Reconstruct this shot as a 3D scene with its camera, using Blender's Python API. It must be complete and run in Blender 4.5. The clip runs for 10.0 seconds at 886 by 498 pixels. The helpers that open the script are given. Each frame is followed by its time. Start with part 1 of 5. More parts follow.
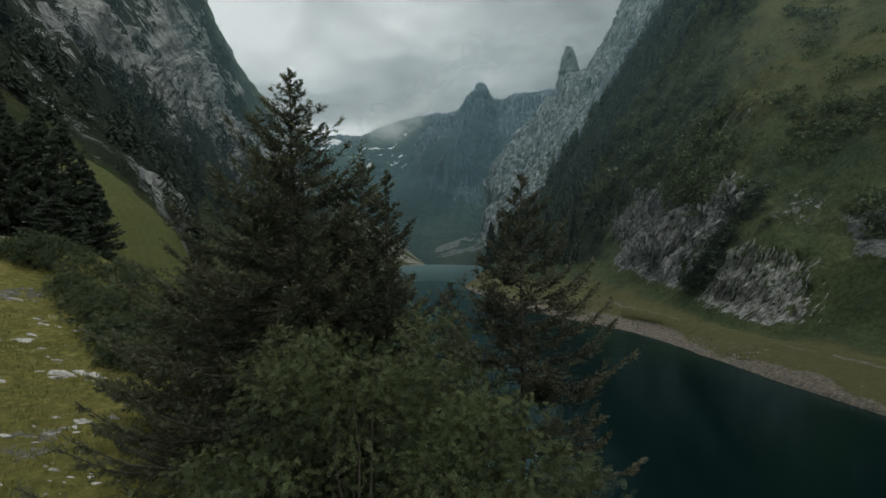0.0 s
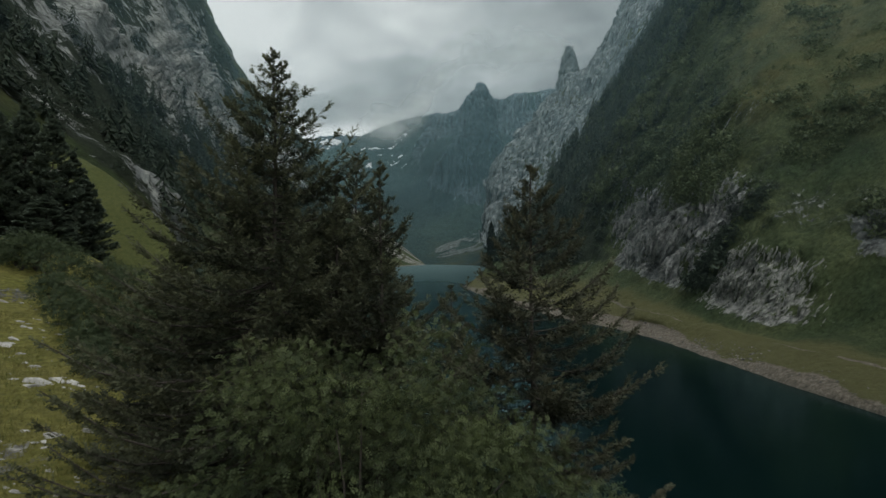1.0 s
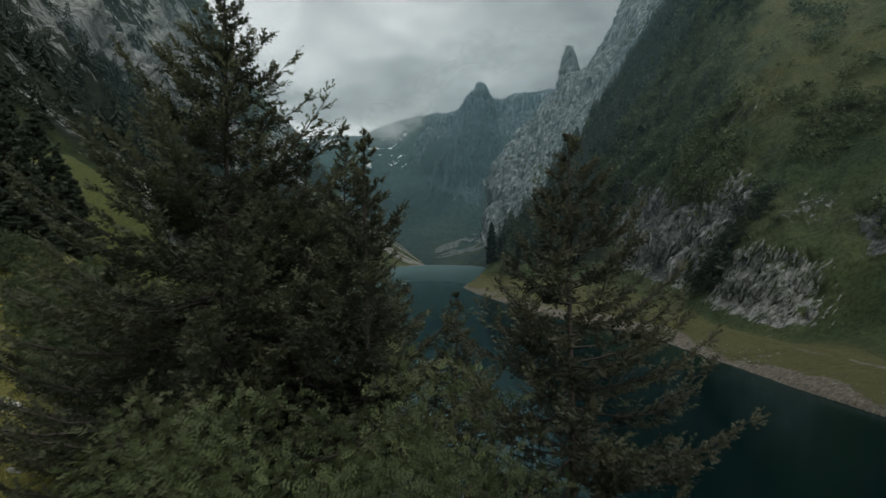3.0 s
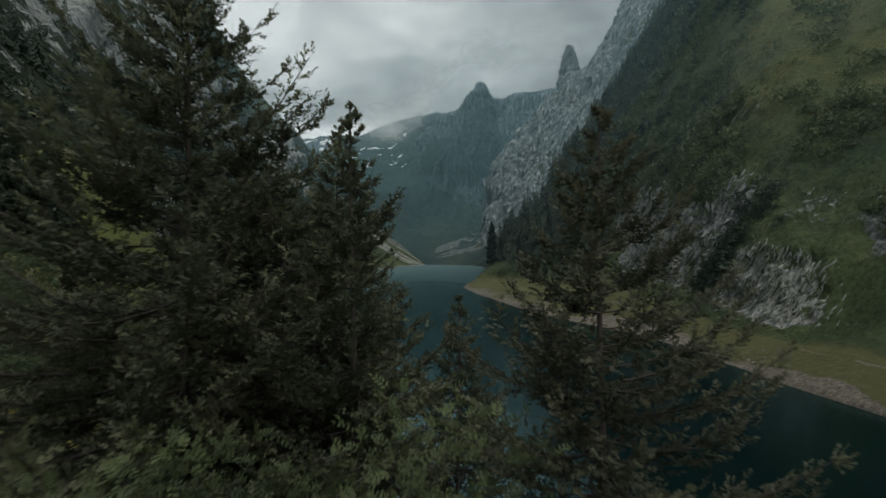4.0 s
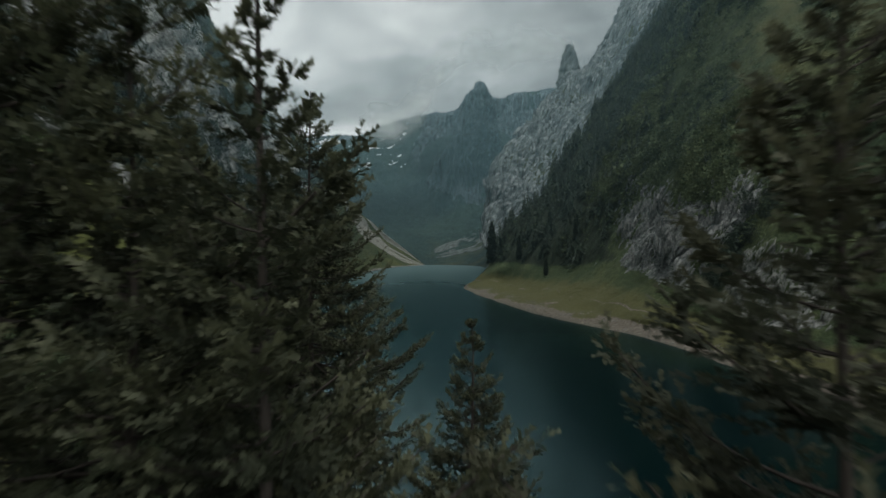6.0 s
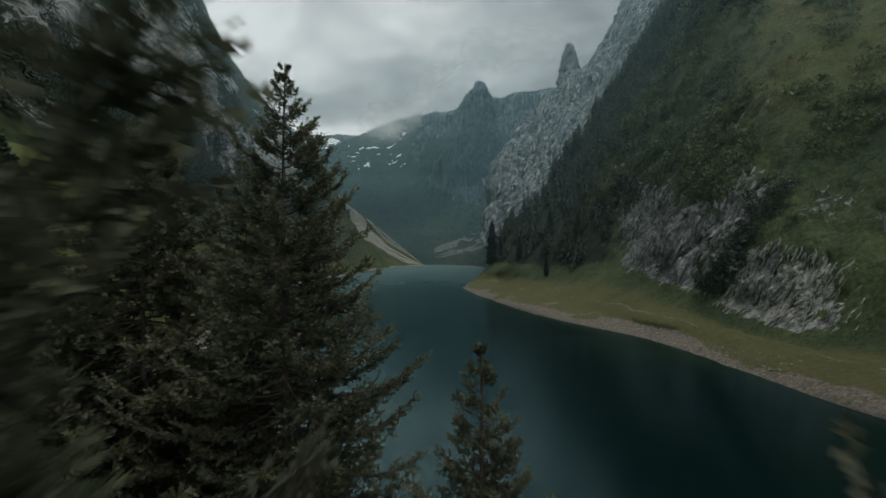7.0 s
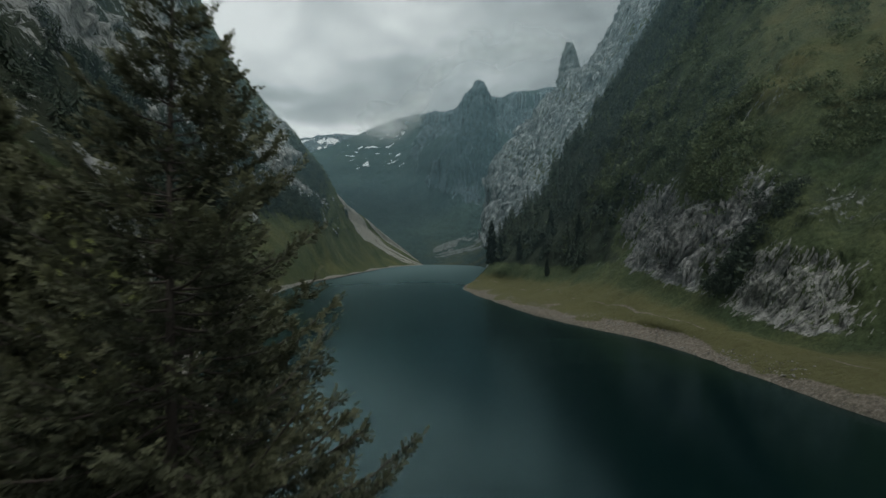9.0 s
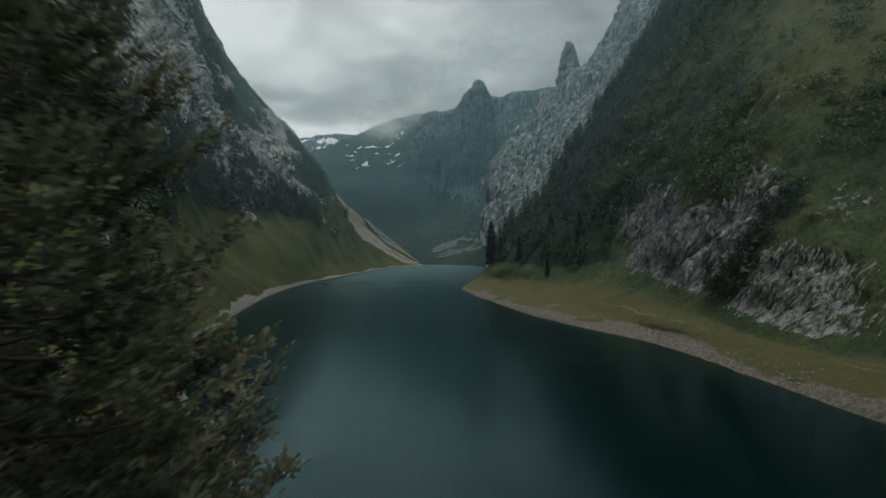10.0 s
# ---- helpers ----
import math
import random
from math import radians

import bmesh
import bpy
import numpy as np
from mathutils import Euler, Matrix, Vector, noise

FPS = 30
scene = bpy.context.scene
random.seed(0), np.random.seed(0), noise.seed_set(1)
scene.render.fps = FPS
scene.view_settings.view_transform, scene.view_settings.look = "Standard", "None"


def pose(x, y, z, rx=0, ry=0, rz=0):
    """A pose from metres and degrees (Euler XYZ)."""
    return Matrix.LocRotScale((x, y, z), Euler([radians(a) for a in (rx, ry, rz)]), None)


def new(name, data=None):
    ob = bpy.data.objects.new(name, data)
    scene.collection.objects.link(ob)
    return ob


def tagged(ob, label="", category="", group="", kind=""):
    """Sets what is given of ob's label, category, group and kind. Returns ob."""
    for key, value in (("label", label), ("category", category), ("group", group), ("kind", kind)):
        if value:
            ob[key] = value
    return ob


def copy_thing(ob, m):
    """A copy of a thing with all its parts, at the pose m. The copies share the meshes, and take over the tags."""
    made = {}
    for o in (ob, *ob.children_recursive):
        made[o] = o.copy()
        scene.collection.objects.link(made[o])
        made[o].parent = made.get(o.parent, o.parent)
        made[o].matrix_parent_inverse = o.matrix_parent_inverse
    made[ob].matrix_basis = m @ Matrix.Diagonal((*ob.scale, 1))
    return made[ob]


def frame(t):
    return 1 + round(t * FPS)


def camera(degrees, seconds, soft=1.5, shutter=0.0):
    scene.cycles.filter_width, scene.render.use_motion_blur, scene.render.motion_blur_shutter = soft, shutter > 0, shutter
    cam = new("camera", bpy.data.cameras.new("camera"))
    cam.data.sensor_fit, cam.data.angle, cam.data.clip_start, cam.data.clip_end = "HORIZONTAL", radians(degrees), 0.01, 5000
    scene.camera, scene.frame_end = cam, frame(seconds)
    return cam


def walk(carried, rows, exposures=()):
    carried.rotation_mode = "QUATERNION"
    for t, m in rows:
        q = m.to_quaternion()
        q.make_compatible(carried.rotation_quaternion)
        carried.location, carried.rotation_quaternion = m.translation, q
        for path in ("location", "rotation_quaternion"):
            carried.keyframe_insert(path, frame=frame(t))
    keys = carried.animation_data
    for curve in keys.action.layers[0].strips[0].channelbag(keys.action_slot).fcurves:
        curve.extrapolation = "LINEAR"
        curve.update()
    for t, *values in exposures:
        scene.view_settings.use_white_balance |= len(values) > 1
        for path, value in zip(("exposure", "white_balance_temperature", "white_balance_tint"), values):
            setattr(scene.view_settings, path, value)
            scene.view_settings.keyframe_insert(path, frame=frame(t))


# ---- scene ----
cam = camera(73.7, 10.0, soft=1.5, shutter=0.8)
METRES, EYE, TILT, LEAN, TURN = 20.0, 25.5, 0.0, 0.0, 0.0
ROWS = [
    (0.0, 0.0000, 0.0000, 0.0000, 0.00, 0.00, -0.00),
    (0.5, 0.0003, 0.0353, -0.0000, -0.00, 0.01, 0.01),
    (1.0, -0.0003, 0.0712, -0.0007, -0.01, 0.01, 0.01),
    (1.5, -0.0012, 0.1121, -0.0006, -0.01, 0.02, 0.01),
    (2.0, -0.0022, 0.1496, -0.0007, -0.02, 0.03, 0.01),
    (2.5, -0.0042, 0.1923, -0.0007, -0.03, 0.03, 0.01),
    (4.0, -0.0068, 0.3082, -0.0025, -0.03, 0.02, 0.05),
    (4.5, -0.0088, 0.3586, -0.0022, -0.04, 0.03, 0.05),
    (5.0, -0.0108, 0.4104, -0.0008, -0.06, 0.02, 0.04),
    (5.5, -0.0122, 0.4638, 0.0007, -0.08, 0.02, 0.04),
    (7.0, -0.0134, 0.6304, 0.0055, -0.13, 0.00, 0.03),
    (7.5, -0.0142, 0.6898, 0.0074, -0.15, -0.00, 0.03),
    (8.0, -0.0151, 0.7498, 0.0091, -0.17, -0.00, 0.03),
    (8.5, -0.0160, 0.8108, 0.0113, -0.18, -0.01, 0.03),
    (9.0, -0.0157, 0.8716, 0.0137, -0.22, -0.03, -0.00),
    (9.5, -0.0146, 0.9364, 0.0149, -0.25, -0.03, -0.00),
    (10.0, -0.0120, 0.9975, 0.0161, -0.27, -0.03, -0.00),
]
walk(cam, [(t, pose(0, 0, EYE, TILT, LEAN, TURN) @ pose(METRES * x, METRES * y, METRES * z, 90 + pitch, roll, yaw)) for t, x, y, z, yaw, pitch, roll in ROWS],
     exposures=[(0.0, 0.2), (10.0, 0.2)])

# ---------------------------------------------------------------- sky and sun
SUN_ELEV, SUN_TURN = radians(56), radians(160)


def make_world():
    w = bpy.data.worlds.new("overcast_sky")
    scene.world = w
    w.use_nodes = True
    nt = w.node_tree
    nt.nodes.clear()
    N, K = nt.nodes.new, nt.links.new
    out = N("ShaderNodeOutputWorld")
    sky = N("ShaderNodeTexSky")
    sky.sky_type, sky.sun_disc, sky.sun_elevation, sky.sun_rotation = "NISHITA", False, SUN_ELEV, SUN_TURN
    clear = N("ShaderNodeBackground")
    clear.inputs["Strength"].default_value = 0.05
    K(sky.outputs[0], clear.inputs["Color"])
    co = N("ShaderNodeTexCoord")
    sep = N("ShaderNodeSeparateXYZ")
    K(co.outputs["Generated"], sep.inputs[0])
    # the cloud deck: directions are laid out on a level sheet overhead
    def math_node(op, a, b=None, v=0.0):
        m = N("ShaderNodeMath")
        m.operation = op
        K(a, m.inputs[0])
        if b is None:
            m.inputs[1].default_value = v
        else:
            K(b, m.inputs[1])
        return m.outputs[0]
    up = math_node("ADD", math_node("MAXIMUM", sep.outputs[2], None, 0.0), None, 0.22)
    comb = N("ShaderNodeCombineXYZ")
    K(math_node("DIVIDE", sep.outputs[0], up), comb.inputs[0])
    K(math_node("DIVIDE", sep.outputs[1], up), comb.inputs[1])
    big = N("ShaderNodeTexNoise")
    big.inputs["Scale"].default_value, big.inputs["Detail"].default_value, big.inputs["Roughness"].default_value = 1.5, 5.0, 0.55
    K(comb.outputs[0], big.inputs["Vector"])
    fine = N("ShaderNodeTexNoise")
    fine.inputs["Scale"].default_value, fine.inputs["Detail"].default_value, fine.inputs["Distortion"].default_value = 4.2, 9.0, 0.7
    K(comb.outputs[0], fine.inputs["Vector"])
    tone = math_node("ADD", math_node("MULTIPLY", math_node("SUBTRACT", big.outputs[0], None, 0.145), None, 1.1), math_node("MULTIPLY", fine.outputs[0], None, 0.52))
    tone = math_node("SUBTRACT", tone, math_node("MULTIPLY", sep.outputs[0], None, 0.42))
    # thinner, brighter cloud up the valley to the left, and the clear strip under the deck
    thin = N("ShaderNodeVectorMath")
    thin.operation = "DOT_PRODUCT"
    K(co.outputs["Generated"], thin.inputs[0])
    thin.inputs[1].default_value = Vector((-0.18, 0.92, 0.37)).normalized()
    near = N("ShaderNodeMapRange")
    near.interpolation_type = "SMOOTHSTEP"
    near.inputs["From Min"].default_value, near.inputs["From Max"].default_value, near.inputs["To Max"].default_value = 0.962, 1.0, 0.14
    K(thin.outputs["Value"], near.inputs["Value"])
    strip = N("ShaderNodeMapRange")
    strip.interpolation_type = "SMOOTHSTEP"
    strip.inputs["From Min"].default_value, strip.inputs["From Max"].default_value = 0.185, 0.218
    strip.inputs["To Min"].default_value, strip.inputs["To Max"].default_value = 0.42, 0.0
    K(sep.outputs[2], strip.inputs["Value"])
    # the deck's lower, heavier edge over the summits
    edge = N("ShaderNodeMapRange")
    edge.interpolation_type = "SMOOTHSTEP"
    edge.inputs["From Min"].default_value, edge.inputs["From Max"].default_value = 0.22, 0.36
    edge.inputs["To Min"].default_value, edge.inputs["To Max"].default_value = -0.20, 0.0
    K(sep.outputs[2], edge.inputs["Value"])
    tone = math_node("ADD", math_node("ADD", math_node("ADD", tone, near.outputs[0]), strip.outputs[0]), edge.outputs[0])
    ramp = N("ShaderNodeValToRGB")
    e = ramp.color_ramp.elements
    e[0].position, e[0].color = 0.32, (0.205, 0.22, 0.219, 1)
    e[1].position, e[1].color = 0.92, (0.76, 0.79, 0.78, 1)
    m = e.new(0.62)
    m.color = (0.398, 0.43, 0.427, 1)
    K(tone, ramp.inputs[0])
    deck = N("ShaderNodeBackground")
    deck.inputs["Strength"].default_value = 1.0
    K(ramp.outputs[0], deck.inputs["Color"])
    add = N("ShaderNodeMixShader")
    add.inputs[0].default_value = 0.9
    K(clear.outputs[0], add.inputs[1])
    K(deck.outputs[0], add.inputs[2])
    K(add.outputs[0], out.inputs["Surface"])


make_world()
sun = new("sun", bpy.data.lights.new("sun", "SUN"))
sun.data.energy, sun.data.angle, sun.data.color = 1.3, radians(30), (1.0, 0.985, 0.93)
sun.matrix_world = Matrix.Translation((0, 0, 300)) @ Euler((radians(90) - SUN_ELEV, 0, radians(20))).to_matrix().to_4x4()


# ---------------------------------------------------------------- materials
def mat(name):
    m = bpy.data.materials.new(name)
    m.use_nodes = True
    nt = m.node_tree
    b = nt.nodes["Principled BSDF"]
    return m, nt, b


def node(nt, kind, **kw):
    n = nt.nodes.new(kind)
    for k, v in kw.items():
        n.inputs[k].default_value = v
    return n


def noise_of(nt, scale, detail=5.0, rough=0.55, stretch=None, vec=None, distort=0.0):
    if vec is None:
        vec = nt.nodes.new("ShaderNodeNewGeometry").outputs["Position"]
    if stretch:
        mp = nt.nodes.new("ShaderNodeMapping")
        mp.inputs["Scale"].default_value = stretch[:3]
        if len(stretch) > 3:
            mp.inputs["Rotation"].default_value = stretch[3:]
        nt.links.new(vec, mp.inputs["Vector"])
        vec = mp.outputs[0]
    n = node(nt, "ShaderNodeTexNoise", Scale=scale, Detail=detail, Roughness=rough, Distortion=distort)
    nt.links.new(vec, n.inputs["Vector"])
    return n.outputs["Fac"]


def ramp_of(nt, fac, *stops):
    r = nt.nodes.new("ShaderNodeValToRGB")
    e = r.color_ramp.elements
    e[0].position, e[0].color = stops[0][0], (*stops[0][1], 1)
    e[1].position, e[1].color = stops[-1][0], (*stops[-1][1], 1)
    for p, c in stops[1:-1]:
        e.new(p).color = (*c, 1)
    nt.links.new(fac, r.inputs[0])
    return r.outputs[0]


def mix_of(nt, fac, a, b, mode="MIX"):
    m = nt.nodes.new("ShaderNodeMix")
    m.data_type, m.blend_type = "RGBA", mode
    for sock, v in ((m.inputs[0], fac), (m.inputs[6], a), (m.inputs[7], b)):
        if isinstance(v, (int, float)):
            sock.default_value = v
        elif isinstance(v, tuple):
            sock.default_value = (*v, 1)
        else:
            nt.links.new(v, sock)
    return m.outputs[2]


def calc(nt, op, a, b, c=None):
    m = nt.nodes.new("ShaderNodeMath")
    m.operation = op
    for sock, v in zip(m.inputs, (a, b, c)):
        if v is None:
            continue
        if isinstance(v, (int, float)):
            sock.default_value = v
        else:
            nt.links.new(v, sock)
    return m.outputs[0]


def bump_of(nt, b, height, strength, distance):
    n = node(nt, "ShaderNodeBump", Strength=strength, Distance=distance)
    nt.links.new(height, n.inputs["Height"])
    nt.links.new(n.outputs[0], b.inputs["Normal"])


def step(nt, v, lo, hi):
    m = nt.nodes.new("ShaderNodeMapRange")
    m.interpolation_type = "SMOOTHSTEP"
    m.inputs["From Min"].default_value, m.inputs["From Max"].default_value = lo, hi
    nt.links.new(v, m.inputs["Value"])
    return m.outputs[0]


def attr(nt, name):
    a = nt.nodes.new("ShaderNodeAttribute")
    a.attribute_name = name
    return a.outputs["Fac"]


def streaked(nt, way, squeeze):
    """Positions squeezed along way, so that noise on them draws out into beds and streaks."""
    pos = nt.nodes.new("ShaderNodeNewGeometry").outputs["Position"]
    way = Vector(way).normalized()
    dot = nt.nodes.new("ShaderNodeVectorMath")
    dot.operation = "DOT_PRODUCT"
    nt.links.new(pos, dot.inputs[0])
    dot.inputs[1].default_value = way
    off = nt.nodes.new("ShaderNodeVectorMath")
    off.operation = "SCALE"
    off.inputs[0].default_value = way * -squeeze
    nt.links.new(dot.outputs["Value"], off.inputs["Scale"])
    add = nt.nodes.new("ShaderNodeVectorMath")
    add.operation = "ADD"
    nt.links.new(pos, add.inputs[0])
    nt.links.new(off.outputs[0], add.inputs[1])
    return add.outputs[0]


def terrain_mat(name, grass, grass2, rock_a, rock_b, scale=1.0, way=(0.3, -0.45, 0.85), snow=False, squeeze=0.74, grain=0.75, stony=(1, 1, 1), crack=0.12):
    """Grass, limestone and gravel; where each lies comes with the mesh, and is broken up by noise."""
    m, nt, b = mat(name)
    g1 = noise_of(nt, 0.05 * scale, 6)
    g2 = noise_of(nt, 0.8 * scale, 8, 0.7)
    gcol = ramp_of(nt, g1, (0.32, grass), (0.52, tuple(0.5 * (p + q) for p, q in zip(grass, grass2))), (0.68, grass2))
    gcol = mix_of(nt, 0.8, gcol, ramp_of(nt, g2, (0.3, (0.18, 0.2, 0.18)), (0.7, (0.78, 0.75, 0.7))), "OVERLAY")
    dry = calc(nt, "ADD", attr(nt, "dry"), calc(nt, "MULTIPLY_ADD", noise_of(nt, 0.09 * scale, 6, 0.65), 1.0, -0.5))
    gcol = mix_of(nt, attr(nt, "lush"), gcol, mix_of(nt, g2, (0.046, 0.070, 0.026), (0.122, 0.142, 0.050)))
    # dark scrub tone; on the meadow it also serves as tree shade
    heath_shade = calc(nt, "ADD", attr(nt, "heath_shade"), calc(nt, "MULTIPLY_ADD", noise_of(nt, 0.11 * scale, 7, 0.68), 1.2, -0.6))
    gcol = mix_of(nt, calc(nt, "MULTIPLY", step(nt, heath_shade, 0.3, 0.62), 0.9), gcol, mix_of(nt, g2, (0.012, 0.020, 0.015), (0.046, 0.060, 0.040)))
    gcol = mix_of(nt, calc(nt, "MULTIPLY", step(nt, dry, 0.3, 0.8), 0.8), gcol, mix_of(nt, g2, (0.092, 0.094, 0.040), (0.165, 0.158, 0.070)))
    beds = streaked(nt, way, squeeze)
    r1 = noise_of(nt, 0.55 * scale, 9, 0.66, vec=beds, distort=0.8)
    r2 = noise_of(nt, 1.5 * scale, 9, 0.75, vec=streaked(nt, way, 0.5))
    r3 = noise_of(nt, 0.06 * scale, 5, 0.6)
    rcol = ramp_of(nt, r1, (0.34, tuple(crack * c for c in rock_a)), (0.45, tuple(0.7 * c for c in rock_a)), (0.55, rock_a), (0.70, rock_b))
    rcol = mix_of(nt, grain, rcol, ramp_of(nt, r2, (0.3, (0.10, 0.10, 0.11)), (0.5, (0.5, 0.5, 0.5)), (0.68, (0.85, 0.84, 0.8))), "OVERLAY")
    rcol = mix_of(nt, 0.6, rcol, ramp_of(nt, r3, (0.32, (0.25, 0.26, 0.28)), (0.66, (0.66, 0.64, 0.60))), "OVERLAY")
    rcol = mix_of(nt, calc(nt, "MULTIPLY", attr(nt, "pale"), 0.4), rcol, ramp_of(nt, r1, (0.40, (0.035, 0.042, 0.03)), (0.49, (0.28, 0.28, 0.265)), (0.57, (0.62, 0.61, 0.58))))
    edge = calc(nt, "ADD", attr(nt, "rock"), calc(nt, "MULTIPLY_ADD", noise_of(nt, 0.55 * scale, 9, 0.72, vec=streaked(nt, way, 0.75)), 2.1, -1.05))
    col = mix_of(nt, step(nt, edge, 0.42, 0.56), gcol, rcol)
    pcol = ramp_of(nt, noise_of(nt, 1.1 * scale, 8, 0.75), (0.3, tuple(k * x for k, x in zip(stony, (0.055, 0.052, 0.046)))), (0.5, tuple(k * x for k, x in zip(stony, (0.145, 0.138, 0.122)))), (0.72, tuple(k * x for k, x in zip(stony, (0.30, 0.287, 0.26)))))
    edge2 = calc(nt, "ADD", attr(nt, "gravel"), calc(nt, "MULTIPLY_ADD", noise_of(nt, 0.4 * scale, 7, 0.7), 1.0, -0.5))
    col = mix_of(nt, step(nt, edge2, 0.40, 0.60), col, pcol)
    if snow:
        s = calc(nt, "ADD", attr(nt, "snow"), calc(nt, "MULTIPLY_ADD", noise_of(nt, 0.03, 4, 0.6), 0.6, -0.3))
        col = mix_of(nt, step(nt, s, 0.5, 0.56), col, (0.78, 0.8, 0.82))
    nt.links.new(col, b.inputs["Base Color"])
    b.inputs["Roughness"].default_value = 0.93
    b.inputs["Specular IOR Level"].default_value = 0.2
    bump_of(nt, b, calc(nt, "ADD", r2, calc(nt, "MULTIPLY", r1, 2.0)), 1.0, 0.9 / scale)
    return m


M_SLOPE = terrain_mat("alpine_slope", (0.042, 0.068, 0.034), (0.092, 0.113, 0.054), (0.19, 0.212, 0.212), (0.38, 0.395, 0.385), stony=(1.25, 1.17, 1.08), crack=0.2, grain=0.6)
M_SLOPE_W = terrain_mat("west_slope", (0.042, 0.064, 0.026), (0.100, 0.110, 0.045), (0.36, 0.385, 0.38), (0.62, 0.64, 0.62), 0.7, (0.3, 0.6, -0.7), stony=(1.9, 1.95, 1.95), crack=0.28, grain=0.55)
M_WALL = terrain_mat("limestone_wall", (0.045, 0.06, 0.035), (0.07, 0.08, 0.045), (0.16, 0.195, 0.205), (0.37, 0.43, 0.44), 0.42, (0.35, 0.2, 0.9), False, 0.85, 0.45)
# distance haze is mixed into these blue-tinted rock, grass and gravel colours
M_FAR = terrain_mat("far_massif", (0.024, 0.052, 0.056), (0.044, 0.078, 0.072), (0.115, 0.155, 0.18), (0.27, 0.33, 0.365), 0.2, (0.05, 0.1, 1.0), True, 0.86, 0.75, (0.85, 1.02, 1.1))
M_HILL = terrain_mat("meadow", (0.195, 0.203, 0.055), (0.305, 0.280, 0.095), (0.22, 0.22, 0.21), (0.45, 0.45, 0.42), 3.0)


def foliage_mat(name, dark, light, brown, amount, inner_shade=False):
    """Leaves or needles, each of its own shade; the flag pales the young bough ends and paints shade into the inner
    crown.
    """
    m, nt, b = mat(name)
    isl = nt.nodes.new("ShaderNodeNewGeometry").outputs["Random Per Island"]
    if inner_shade:
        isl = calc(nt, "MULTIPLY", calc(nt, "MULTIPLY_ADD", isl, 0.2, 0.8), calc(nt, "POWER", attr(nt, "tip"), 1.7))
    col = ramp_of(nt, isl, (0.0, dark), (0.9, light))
    patch = step(nt, noise_of(nt, 0.9, 4, 0.6), 0.62 - amount, 0.82 - amount)
    col = mix_of(nt, calc(nt, "MULTIPLY", patch, 0.7), col, brown)
    nt.links.new(col, b.inputs["Base Color"])
    b.inputs["Roughness"].default_value = 0.65
    b.inputs["Specular IOR Level"].default_value = 0.3
    thin = nt.nodes.new("ShaderNodeBsdfTranslucent")
    nt.links.new(col, thin.inputs["Color"])
    both = nt.nodes.new("ShaderNodeMixShader")
    both.inputs[0].default_value = 0.38
    nt.links.new(b.outputs[0], both.inputs[1])
    nt.links.new(thin.outputs[0], both.inputs[2])
    nt.links.new(both.outputs[0], nt.nodes["Material Output"].inputs["Surface"])
    return m


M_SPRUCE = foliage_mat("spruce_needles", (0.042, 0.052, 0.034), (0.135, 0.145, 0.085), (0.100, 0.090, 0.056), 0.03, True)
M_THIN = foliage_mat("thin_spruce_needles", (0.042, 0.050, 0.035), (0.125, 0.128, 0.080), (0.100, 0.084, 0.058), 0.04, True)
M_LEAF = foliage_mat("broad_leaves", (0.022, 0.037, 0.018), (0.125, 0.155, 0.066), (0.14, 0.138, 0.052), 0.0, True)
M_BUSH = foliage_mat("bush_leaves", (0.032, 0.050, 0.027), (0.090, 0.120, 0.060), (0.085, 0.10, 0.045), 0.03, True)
M_GRASS = foliage_mat("grass_blades", (0.13, 0.14, 0.04), (0.27, 0.255, 0.09), (0.25, 0.20, 0.10), 0.05)
M_FOREST = foliage_mat("forest_green", (0.019, 0.031, 0.024), (0.052, 0.074, 0.052), (0.055, 0.072, 0.040), 0.1)
M_STAND = foliage_mat("meadow_spruce_needles", (0.064, 0.088, 0.068), (0.120, 0.152, 0.110), (0.10, 0.12, 0.07), 0.05)
M_SHRUB = foliage_mat("shrub_green", (0.044, 0.068, 0.038), (0.130, 0.165, 0.085), (0.11, 0.125, 0.055), 0.1)


def bark_mat():
    m, nt, b = mat("bark")
    n = noise_of(nt, 9.0, 8, 0.7, (1, 1, 0.25))
    nt.links.new(ramp_of(nt, n, (0.3, (0.022, 0.018, 0.016)), (0.7, (0.085, 0.072, 0.062))), b.inputs["Base Color"])
    b.inputs["Roughness"].default_value = 0.9
    bump_of(nt, b, n, 0.8, 0.03)
    return m


M_BARK = bark_mat()


def stone_mat():
    m, nt, b = mat("limestone_boulder")
    n, f = noise_of(nt, 2.2, 8, 0.65), noise_of(nt, 14, 6, 0.7)
    col = ramp_of(nt, n, (0.3, (0.18, 0.175, 0.16)), (0.52, (0.42, 0.415, 0.39)), (0.72, (0.62, 0.61, 0.58)))
    nt.links.new(mix_of(nt, 0.5, col, ramp_of(nt, f, (0.3, (0.2, 0.2, 0.2)), (0.7, (0.75, 0.75, 0.75))), "OVERLAY"), b.inputs["Base Color"])
    b.inputs["Roughness"].default_value = 0.9
    bump_of(nt, b, f, 0.6, 0.05)
    return m


M_STONE = stone_mat()


